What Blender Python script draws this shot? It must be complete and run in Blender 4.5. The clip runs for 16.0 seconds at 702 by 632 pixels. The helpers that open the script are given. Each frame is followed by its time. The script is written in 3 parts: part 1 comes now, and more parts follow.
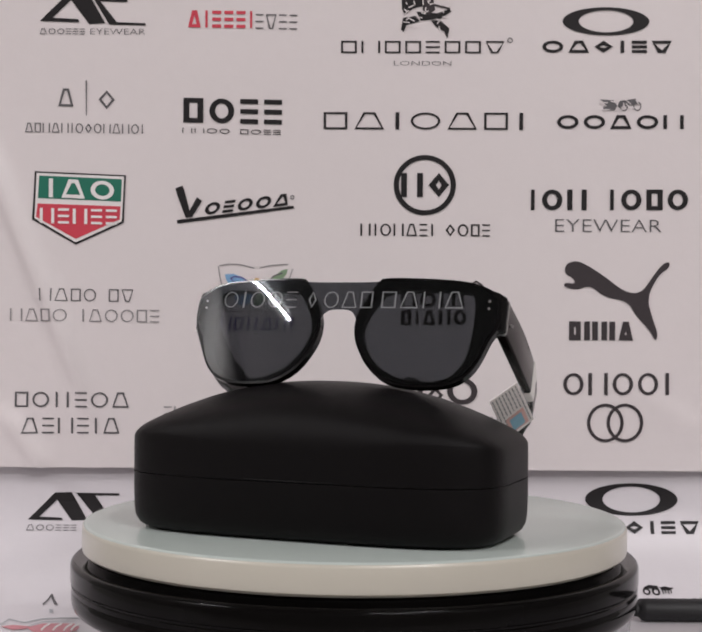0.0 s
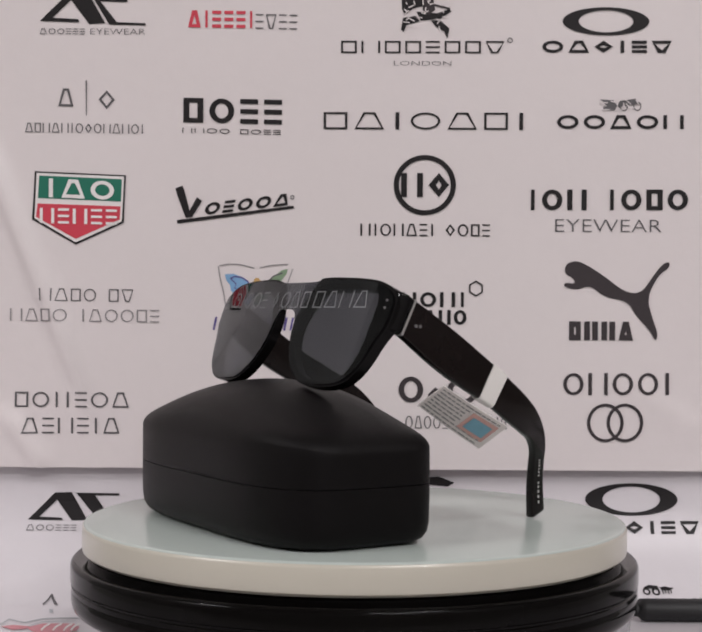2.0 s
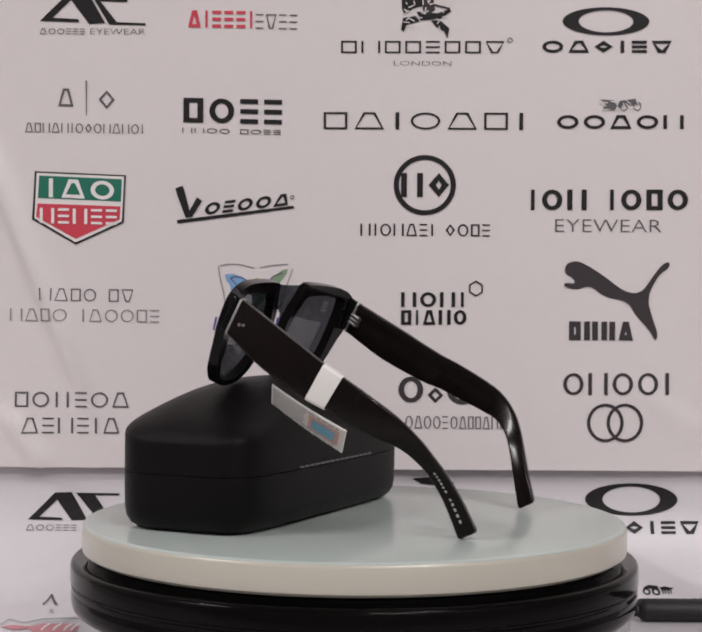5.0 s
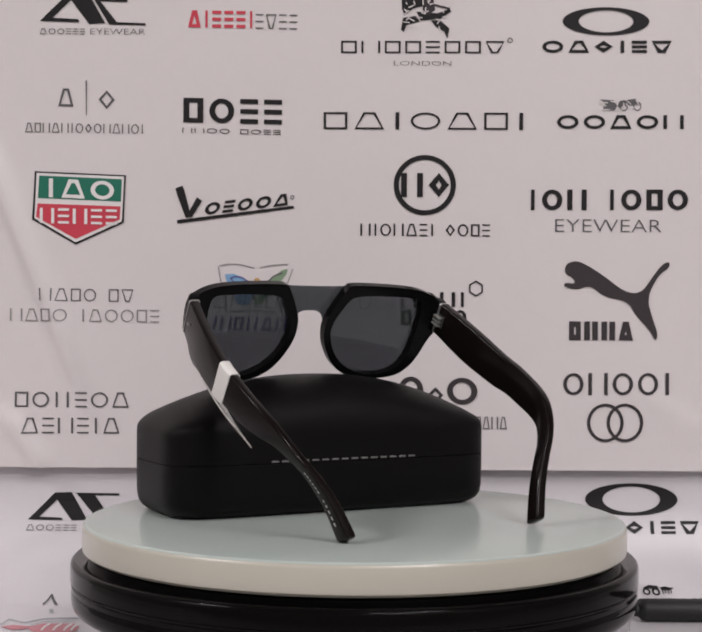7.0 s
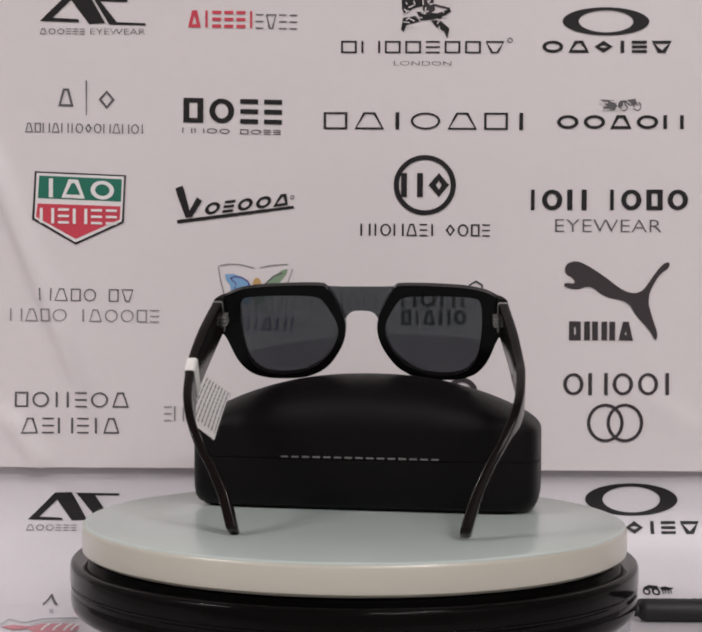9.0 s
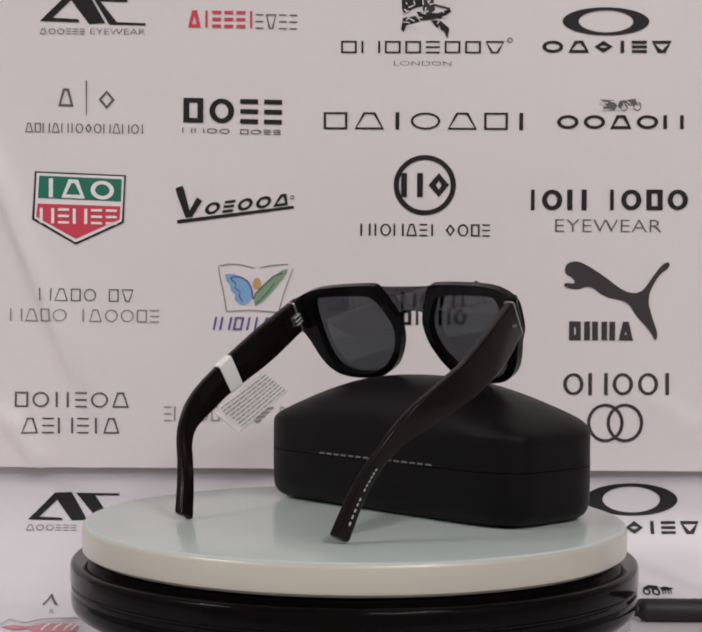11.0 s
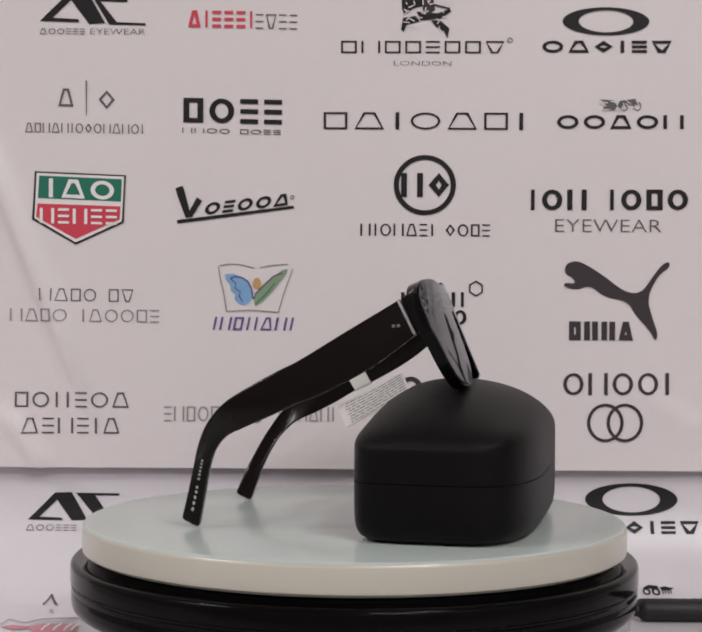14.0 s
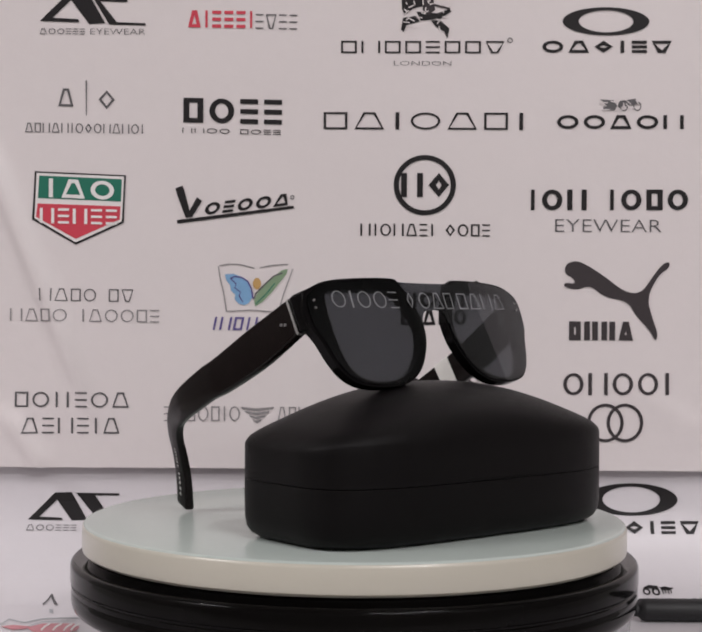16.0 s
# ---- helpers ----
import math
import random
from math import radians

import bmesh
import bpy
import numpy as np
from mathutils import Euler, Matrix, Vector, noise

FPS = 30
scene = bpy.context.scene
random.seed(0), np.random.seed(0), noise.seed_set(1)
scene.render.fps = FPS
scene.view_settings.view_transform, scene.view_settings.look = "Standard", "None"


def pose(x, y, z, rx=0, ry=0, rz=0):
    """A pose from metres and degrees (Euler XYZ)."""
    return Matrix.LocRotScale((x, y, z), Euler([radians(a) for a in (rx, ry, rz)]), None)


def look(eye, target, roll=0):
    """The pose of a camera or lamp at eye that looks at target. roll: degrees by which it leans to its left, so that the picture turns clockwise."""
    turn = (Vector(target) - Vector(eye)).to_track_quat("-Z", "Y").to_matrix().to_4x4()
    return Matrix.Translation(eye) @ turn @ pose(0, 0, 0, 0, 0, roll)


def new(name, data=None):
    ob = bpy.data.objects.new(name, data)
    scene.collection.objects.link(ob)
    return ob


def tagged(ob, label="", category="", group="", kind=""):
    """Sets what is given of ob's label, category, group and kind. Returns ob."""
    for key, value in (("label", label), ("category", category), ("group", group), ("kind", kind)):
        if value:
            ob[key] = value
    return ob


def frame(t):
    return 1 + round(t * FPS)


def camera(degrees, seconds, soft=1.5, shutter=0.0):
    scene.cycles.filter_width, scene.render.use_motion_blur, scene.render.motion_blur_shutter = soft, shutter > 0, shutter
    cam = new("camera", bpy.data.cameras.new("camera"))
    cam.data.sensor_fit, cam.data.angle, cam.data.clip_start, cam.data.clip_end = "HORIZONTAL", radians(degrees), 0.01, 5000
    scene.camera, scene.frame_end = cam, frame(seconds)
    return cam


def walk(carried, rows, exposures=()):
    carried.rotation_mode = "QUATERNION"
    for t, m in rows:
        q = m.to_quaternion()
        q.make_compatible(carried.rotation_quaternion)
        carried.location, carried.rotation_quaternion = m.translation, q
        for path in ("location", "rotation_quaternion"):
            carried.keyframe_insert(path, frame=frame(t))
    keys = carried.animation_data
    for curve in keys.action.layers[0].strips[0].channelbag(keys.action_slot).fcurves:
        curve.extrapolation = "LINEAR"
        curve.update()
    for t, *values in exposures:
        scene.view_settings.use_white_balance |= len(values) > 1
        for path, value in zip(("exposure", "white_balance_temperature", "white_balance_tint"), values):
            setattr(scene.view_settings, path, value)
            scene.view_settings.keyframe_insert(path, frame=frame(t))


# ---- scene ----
cam = camera(28.28, 16.0, soft=2.2)
EYE = (-0.0003, -0.6522, 0.0925)
STAND = look(EYE, (-0.0051, 0.3478, 0.0944), 0.352)
walk(cam, [(0.0, STAND), (16.0, STAND)], exposures=[(0.0, 0.0), (16.0, -0.02)])

# ---- light: ceiling tubes of a shop room, three of them added, pale walls ----
scene.view_settings.exposure = 0.0
world = bpy.data.worlds.new("room_air")
scene.world = world
world.use_nodes = True
world.node_tree.nodes["Background"].inputs[0].default_value = (0.80, 0.84, 0.90, 1)
world.node_tree.nodes["Background"].inputs[1].default_value = 0.3


def area_lamp(name, eye, target, sx, sy, power, colour):
    data = bpy.data.lights.new(name, "AREA")
    data.shape, data.size, data.size_y, data.energy, data.color = "RECTANGLE", sx, sy, power, colour
    ob = new(name, data)
    ob.matrix_world = look(eye, target)
    return ob


# First tube is known by its lens reflection; the other three are added fill.
TUBE_AND_FILLS = [(-3.03, -1.45, -51.0, 101), (1.25, -2.05, 62.0, 45), (1.0, -3.4, 5.0, 48), (2.1, -3.2, 60.0, 45)]
for tx, ty, tr, power in TUBE_AND_FILLS:
    lamp = area_lamp("tube_and_fill_lamp", (tx, ty, 2.70), (0, 0, 0), 1.16, 0.012, power, (1.0, 0.955, 0.968))
    lamp.matrix_world = pose(tx, ty, 2.70, 0, 0, tr)


# ---- materials ----
def mat(name, colour, rough=0.5, metal=0.0, spec=0.5, vary=0.06, scale=120.0, bump=0.0, bump_scale=900.0, coat=0.0):
    m = bpy.data.materials.new(name)
    m.use_nodes = True
    t = m.node_tree
    b = t.nodes["Principled BSDF"]
    b.inputs["Roughness"].default_value = rough
    b.inputs["Metallic"].default_value = metal
    b.inputs["Specular IOR Level"].default_value = spec
    b.inputs["Coat Weight"].default_value = coat
    b.inputs["Coat Roughness"].default_value = 0.08
    co = t.nodes.new("ShaderNodeTexCoord")
    big, fine = t.nodes.new("ShaderNodeTexNoise"), t.nodes.new("ShaderNodeTexNoise")
    big.inputs["Scale"].default_value, fine.inputs["Scale"].default_value = scale * 0.12, scale * 2.5
    big.inputs["Detail"].default_value = 4
    add = t.nodes.new("ShaderNodeMath")
    add.operation = "ADD"
    mixc = t.nodes.new("ShaderNodeMix")
    mixc.data_type = "RGBA"
    half = t.nodes.new("ShaderNodeMath")
    half.operation, half.inputs[1].default_value = "MULTIPLY", 0.5
    for n in (big, fine):
        t.links.new(co.outputs["Object"], n.inputs["Vector"])
    t.links.new(big.outputs["Fac"], add.inputs[0])
    t.links.new(fine.outputs["Fac"], add.inputs[1])
    t.links.new(add.outputs[0], half.inputs[0])
    t.links.new(half.outputs[0], mixc.inputs["Factor"])
    mixc.inputs["A"].default_value = (*[max(0, c * (1 - vary)) for c in colour], 1)
    mixc.inputs["B"].default_value = (*[min(1, c * (1 + vary)) for c in colour], 1)
    t.links.new(mixc.outputs["Result"], b.inputs["Base Color"])
    if bump:
        grain = t.nodes.new("ShaderNodeTexNoise")
        grain.inputs["Scale"].default_value = bump_scale
        grain.inputs["Detail"].default_value = 3
        bn = t.nodes.new("ShaderNodeBump")
        bn.inputs["Strength"].default_value, bn.inputs["Distance"].default_value = bump, 0.0006
        t.links.new(co.outputs["Object"], grain.inputs["Vector"])
        t.links.new(grain.outputs["Fac"], bn.inputs["Height"])
        t.links.new(bn.outputs["Normal"], b.inputs["Normal"])
    return m


def tinted(name, colour, rough=0.03, shine=0.04):
    """Clear or smoked plastic: light passes tinted, the surface shines by Fresnel."""
    m = bpy.data.materials.new(name)
    m.use_nodes = True
    t = m.node_tree
    t.nodes.remove(t.nodes["Principled BSDF"])
    clear, gloss, mix, fr, power, scale = (t.nodes.new("ShaderNode" + k) for k in ("BsdfTransparent", "BsdfGlossy", "MixShader", "LayerWeight", "Math", "Math"))
    clear.inputs["Color"].default_value = (*colour, 1)
    gloss.inputs["Roughness"].default_value = rough
    gloss.inputs["Color"].default_value = (0.95, 0.98, 1, 1)
    fr.inputs["Blend"].default_value = 0.5
    power.operation, power.inputs[1].default_value = "POWER", 4.5
    scale.operation, scale.inputs[1].default_value, scale.inputs[2].default_value = "MULTIPLY_ADD", 0.75, shine
    t.links.new(fr.outputs["Facing"], power.inputs[0])
    t.links.new(power.outputs[0], scale.inputs[0])
    t.links.new(scale.outputs[0], mix.inputs[0])
    t.links.new(clear.outputs[0], mix.inputs[1])
    t.links.new(gloss.outputs[0], mix.inputs[2])
    t.links.new(mix.outputs[0], t.nodes["Material Output"].inputs["Surface"])
    return m


def thin_paper(name, colour):
    """Paper that lets half of the light through."""
    m = bpy.data.materials.new(name)
    m.use_nodes = True
    t = m.node_tree
    front, through_light, mix = (t.nodes.new("ShaderNode" + k) for k in ("BsdfDiffuse", "BsdfTranslucent", "MixShader"))
    front.inputs[0].default_value = through_light.inputs[0].default_value = (*colour, 1)
    mix.inputs[0].default_value = 0.45
    t.links.new(front.outputs[0], mix.inputs[1])
    t.links.new(through_light.outputs[0], mix.inputs[2])
    t.links.new(mix.outputs[0], t.nodes["Material Output"].inputs["Surface"])
    return m


def thin_ink(name, colour, cover):
    """A sheer printed film that covers only part of what lies under it."""
    m = bpy.data.materials.new(name)
    m.use_nodes = True
    t = m.node_tree
    film, clear, mix = (t.nodes.new("ShaderNode" + k) for k in ("BsdfDiffuse", "BsdfTransparent", "MixShader"))
    film.inputs[0].default_value = (*colour, 1)
    mix.inputs[0].default_value = cover
    t.links.new(clear.outputs[0], mix.inputs[1])
    t.links.new(film.outputs[0], mix.inputs[2])
    t.links.new(mix.outputs[0], t.nodes["Material Output"].inputs["Surface"])
    return m


def glow(name, colour, strength):
    m = bpy.data.materials.new(name)
    m.use_nodes = True
    t = m.node_tree
    e = t.nodes.new("ShaderNodeEmission")
    e.inputs[0].default_value, e.inputs[1].default_value = (*colour, 1), strength
    t.links.new(e.outputs[0], t.nodes["Material Output"].inputs["Surface"])
    return m


VINYL = mat("banner_vinyl", (0.722, 0.669, 0.669), 0.36, vary=0.03, scale=60, bump=0.12, bump_scale=260)
SHEET = mat("sheet_vinyl", (0.645, 0.615, 0.64), 0.40, vary=0.03, scale=60, bump=0.12, bump_scale=260)
PAPER = mat("print_white", (0.78, 0.74, 0.73), 0.42, vary=0.02)
PAPER_TOP = mat("print_white_mark", (0.80, 0.77, 0.76), 0.42, vary=0.02)
INK = mat("print_black", (0.016, 0.014, 0.015), 0.5, spec=0.24, vary=0.3)
INK_SOFT = mat("print_charcoal", (0.046, 0.038, 0.041), 0.5, spec=0.25, vary=0.2)
GREY_INK = mat("print_grey", (0.10, 0.095, 0.10), 0.45, vary=0.2)
PALE_INK = mat("print_pale_grey", (0.25, 0.235, 0.24), 0.45, vary=0.15)
RED_INK = mat("print_red", (0.60, 0.055, 0.085), 0.42, vary=0.08)
RED_PALE = mat("print_pale_red", (0.56, 0.20, 0.23), 0.42, vary=0.2)
PALE_SLATE = mat("print_pale_slate", (0.40, 0.42, 0.44), 0.45, vary=0.2)
GREEN_INK = mat("print_green", (0.015, 0.16, 0.105), 0.42, vary=0.1)
GREEN_PALE = mat("print_pale_green", (0.22, 0.32, 0.20), 0.42, vary=0.25)
BLUE_INK = mat("print_blue", (0.20, 0.38, 0.60), 0.42, vary=0.2)
ORANGE_INK = mat("print_orange", (0.52, 0.32, 0.12), 0.42, vary=0.1)
VIOLET_INK = mat("print_violet", (0.10, 0.075, 0.25), 0.42, vary=0.15)
CASE_SKIN = mat("black_leatherette", (0.0038, 0.0031, 0.0033), 0.42, spec=0.115, vary=0.12, scale=200, bump=0.35, bump_scale=2600)
SEAM = mat("seam_shadow_cloth", (0.006, 0.006, 0.006), 0.8)
STEEL = mat("brushed_steel", (0.62, 0.61, 0.60), 0.28, metal=1.0)
STRIP_STEEL = mat("satin_steel", (0.42, 0.41, 0.40), 0.42, metal=0.9)
HINGE_STEEL = mat("dark_hinge_steel", (0.10, 0.10, 0.10), 0.45, metal=0.8)
THREAD = mat("hinge_pin_steel", (0.26, 0.25, 0.25), 0.4, metal=0.85)
MARK_WHITE = mat("greyish_white_print", (0.46, 0.45, 0.44), 0.6)
ACETATE = mat("black_acetate", (0.0044, 0.0040, 0.0042), 0.13, spec=0.10, vary=0.2, scale=90)
# Black acetate; brown reflected from the room is put into the colour.
TEMPLE_ACETATE = mat("black_acetate_brown_reflex", (0.0072, 0.0046, 0.0044), 0.17, spec=0.18, vary=0.35, scale=60)
LENS = tinted("smoke_lens", (0.29, 0.30, 0.318), 0.012, 0.040)
LENS_PRINT = thin_ink("lens_grey_print", (0.36, 0.37, 0.38), 0.48)
WHITE_TAG = mat("white_tag_paper", (0.74, 0.72, 0.69), 0.55, vary=0.03)
CLEAR_FILM = tinted("clear_film", (0.98, 0.98, 0.98), 0.08, 0.04)
TAG_PAPER = thin_paper("tag_label_paper", (0.90, 0.87, 0.85))
TAG_INK = mat("tag_print_grey", (0.26, 0.26, 0.26), 0.6)
PIN_STEEL = mat("dull_pin_steel", (0.32, 0.31, 0.31), 0.4, metal=0.8)
TAG_BLUE = mat("tag_print_blue", (0.17, 0.36, 0.46), 0.5, vary=0.3)
TAG_PINK = mat("tag_print_pink", (0.62, 0.36, 0.32), 0.5, vary=0.15)
# One plastic: cool light on top and warm light on the edge, in colour.
DISC_TOP = mat("disc_plastic_cool_lit", (0.47, 0.525, 0.495), 0.26, vary=0.025, scale=40, bump=0.04, bump_scale=300, coat=0.15)
DISC_WHITE = mat("disc_plastic_warm_lit", (0.50, 0.475, 0.405), 0.30, vary=0.025, scale=40, bump=0.04, bump_scale=300, coat=0.15)
BASE_BLACK = mat("glossy_black_plastic", (0.0032, 0.0028, 0.0027), 0.08, spec=0.09, vary=0.2, scale=60, bump=0.05, bump_scale=120)
RUBBER = mat("black_rubber", (0.009, 0.009, 0.010), 0.55, bump=0.3, bump_scale=900)
CLEAR_FOOT = mat("silver_plastic", (0.55, 0.55, 0.56), 0.22, metal=0.7)
WALL_PAINT = mat("wall_paint", (0.30, 0.29, 0.28), 0.8, vary=0.04, scale=6)
CEILING_PAINT = mat("ceiling_paint", (0.50, 0.50, 0.49), 0.85, vary=0.03, scale=6)
FLOOR_TILE = mat("floor_tile", (0.16, 0.15, 0.14), 0.4, vary=0.08, scale=8)
TABLE_WOOD = mat("table_laminate", (0.45, 0.43, 0.41), 0.4, vary=0.08, scale=20)
TUBE = glow("tube_glow", (0.93, 0.98, 1.0), 6.0)


# ---- mesh helpers ----
def part(name, bm, material, parent, label="", smooth=True, bevel=0.0, crisp=38):
    me = bpy.data.meshes.new(name)
    bmesh.ops.recalc_face_normals(bm, faces=bm.faces)
    bm.to_mesh(me)
    bm.free()
    me.materials.append(material)
    if smooth:
        me.shade_smooth()
        me.set_sharp_from_angle(angle=radians(crisp))
    ob = new(name, me)
    if parent is not None:
        ob.parent = parent
    if bevel:
        b = ob.modifiers.new("round", "BEVEL")
        b.width, b.segments, b.limit_method, b.angle_limit = bevel, 3, "ANGLE", radians(45)
        b.harden_normals = False
    if label:
        ob["label"] = label
    return ob


def box(bm, x0, x1, y0, y1, z0, z1):
    m = Matrix.LocRotScale(((x0 + x1) / 2, (y0 + y1) / 2, (z0 + z1) / 2), None, (x1 - x0, y1 - y0, z1 - z0))
    bmesh.ops.create_cube(bm, size=1, matrix=m)
    return bm


def lathe(profile, steps=128):
    """A closed turned body from (radius, z) points."""
    bm = bmesh.new()
    rings = []
    for r, z in profile:
        if r < 1e-6:
            rings.append([bm.verts.new((0, 0, z))])
        else:
            rings.append([bm.verts.new((r * math.cos(2 * math.pi * k / steps), r * math.sin(2 * math.pi * k / steps), z)) for k in range(steps)])
    for a, b in zip(rings, rings[1:]):
        for k in range(steps):
            n = (k + 1) % steps
            if len(a) == 1:
                bm.faces.new((a[0], b[k], b[n]))
            elif len(b) == 1:
                bm.faces.new((a[k], a[n], b[0]))
            else:
                bm.faces.new((a[k], a[n], b[n], b[k]))
    return bm


def loft(rings, caps=True):
    """A skin over rings of equally many points."""
    bm = bmesh.new()
    vs = [[bm.verts.new(p) for p in r] for r in rings]
    n = len(vs[0])
    for a, b in zip(vs, vs[1:]):
        for k in range(n):
            bm.faces.new((a[k], a[(k + 1) % n], b[(k + 1) % n], b[k]))
    if caps:
        bm.faces.new(vs[0])
        bm.faces.new(vs[-1])
    return bm


def chaikin(pts, rounds=2, cut=0.25):
    for _ in range(rounds):
        out = []
        for a, b in zip(pts, pts[1:] + pts[:1]):
            out += [(a[0] + (b[0] - a[0]) * cut, a[1] + (b[1] - a[1]) * cut), (a[0] + (b[0] - a[0]) * (1 - cut), a[1] + (b[1] - a[1]) * (1 - cut))]
        pts = out
    return pts


# ---- the room, closed round the table; unseen, its tones set for bounce and reflections ----
FLOOR_Z, TABLE_Z = -0.82, -0.070
part_room = [("floor", -3.6, 3.0, -4.2, 0.36, FLOOR_Z - 0.1, FLOOR_Z, FLOOR_TILE), ("ceiling", -3.6, 3.0, -4.2, 0.36, 2.8, 2.9, CEILING_PAINT),
             ("wall_north", -3.6, 3.0, 0.26, 0.36, FLOOR_Z, 2.8, WALL_PAINT), ("wall_south", -3.6, 3.0, -4.3, -4.2, FLOOR_Z, 2.8, WALL_PAINT),
             ("wall_west", -3.7, -3.6, -4.2, 0.36, FLOOR_Z, 2.8, WALL_PAINT), ("wall_east", 3.0, 3.1, -4.2, 0.36, FLOOR_Z, 2.8, WALL_PAINT)]
for name, x0, x1, y0, y1, z0, z1, m in part_room:
    tagged(part(name, box(bmesh.new(), x0, x1, y0, y1, z0, z1), m, None, smooth=False), "plain painted " + name.split("_")[0] + " of the room", name.split("_")[0], kind="structure")

table = tagged(new("table"), "pale laminate display table under the printed sheet", "table")
part("tabletop", box(bmesh.new(), -0.8, 0.8, -0.45, 0.25, TABLE_Z - 0.03, TABLE_Z), TABLE_WOOD, table, bevel=0.003)
for sx in (-0.75, 0.75):
    for sy in (-0.40, 0.20):
        part("leg", box(bmesh.new(), sx - 0.025, sx + 0.025, sy - 0.025, sy + 0.025, FLOOR_Z, TABLE_Z - 0.03), TABLE_WOOD, table, bevel=0.003)


def tube_and_fill_light(x, y, z, rz, length, ry=0):
    lamp = tagged(new("tube_and_fill_light"), "fluorescent tube batten with a bare white tube; all but one are added fill", "lamp", group="tube lights of the room")
    part("batten", box(bmesh.new(), -length / 2, length / 2, -0.03, 0.03, 0.03, 0.07), CEILING_PAINT, lamp, bevel=0.004)
    bm = bmesh.new()
    bmesh.ops.create_cone(bm, cap_ends=True, segments=20, radius1=0.006, radius2=0.006, depth=length * 0.96, matrix=pose(0, 0, 0, 0, 90, 0))
    part("tube", bm, TUBE, lamp)
    for s in (-1, 1):
        part("socket", box(bmesh.new(), s * length * 0.49 - 0.01, s * length * 0.49 + 0.01, -0.02, 0.02, -0.02, 0.03), CEILING_PAINT, lamp, bevel=0.003)
    lamp.matrix_basis = pose(x, y, z, 0, ry, rz)
    return lamp


for tx, ty, tr, power in TUBE_AND_FILLS:
    tube_and_fill_light(tx, ty, 2.73, tr, 1.2)

# ---- printed vinyl: an upright banner, and a sheet that runs down the back and over the table ----
BANNER_Y, SHEET_Y, BEND = 0.172, 0.178, 0.06
SHEET_Z = TABLE_Z + 0.002


def crease(x, z):
    """How far the banner bulges forward: long soft waves and three folds."""
    d = 0.0016 * noise.noise(Vector((x * 5, z * 4, 0.3)))
    for x0, z0, x1, z1, high, wide in FOLDS:
        ex, ez = x1 - x0, z1 - z0
        n = math.hypot(ex, ez)
        u = ((x - x0) * ex + (z - z0) * ez) / n / n
        w = ((x - x0) * ez - (z - z0) * ex) / n
        fade = max(0.0, min(1.0, u / 0.30)) * max(0.0, min(1.0, (1.0 - u) / 0.30))
        fade = fade * fade * (3 - 2 * fade)
        d += high * fade * math.exp(-(w / (wide * 0.7 if w < 0 else wide)) ** 2)
    return d


FOLDS = [(-0.150, 0.018, -0.244, 0.246, 0.0050, 0.0075), (-0.180, -0.006, -0.214, 0.042, 0.0036, 0.0075), (0.150, 0.060, 0.215, 0.020, 0.0010, 0.010),
         (0.102, 0.150, 0.106, 0.010, 0.0003, 0.012), (-0.09, 0.01, -0.02, 0.05, 0.0004, 0.012)]


def banner_at(x, z, lift=0.0):
    return (x, BANNER_Y - crease(x, z) - lift, z)


def sheet_at(x, s, lift=0.0):
    """s: height above the bend along the sheet; below 0 it curves forward and runs flat."""
    a = -s
    if a < 0:
        return (x, SHEET_Y - lift, SHEET_Z + BEND + s)
    if a < BEND * math.pi / 2:
        c, n = math.cos(a / BEND), math.sin(a / BEND)
        return (x, SHEET_Y - BEND + (BEND - lift) * c, SHEET_Z + BEND - (BEND - lift) * n)
    return (x, SHEET_Y - BEND - (a - BEND * math.pi / 2), SHEET_Z + lift)


def vinyl(name, place, x0, x1, s0, s1, nx, ns, material):
    """A thin skin with a front and a back."""
    bm = bmesh.new()
    for back in (0.0, -0.0008):
        g = [[bm.verts.new(place(x0 + (x1 - x0) * i / nx, s0 + (s1 - s0) * j / ns, back)) for i in range(nx + 1)] for j in range(ns + 1)]
        for j in range(ns):
            for i in range(nx):
                bm.faces.new((g[j][i], g[j][i + 1], g[j + 1][i + 1], g[j + 1][i]))
    ob = part(name, bm, material, None)
    return ob


banner = tagged(vinyl("banner", banner_at, -0.42, 0.42, 0.0035, 0.50, 420, 250, VINYL),
                "creased greyish white vinyl banner printed with rows of marks", "banner")
low_sheet = tagged(vinyl("banner_sheet", sheet_at, -0.44, 0.44, -0.52, 0.09, 60, 200, SHEET),
                   "greyish white printed vinyl sheet curving down onto the table", "banner sheet")
PLACE = {"banner": banner_at, "banner_sheet": sheet_at}


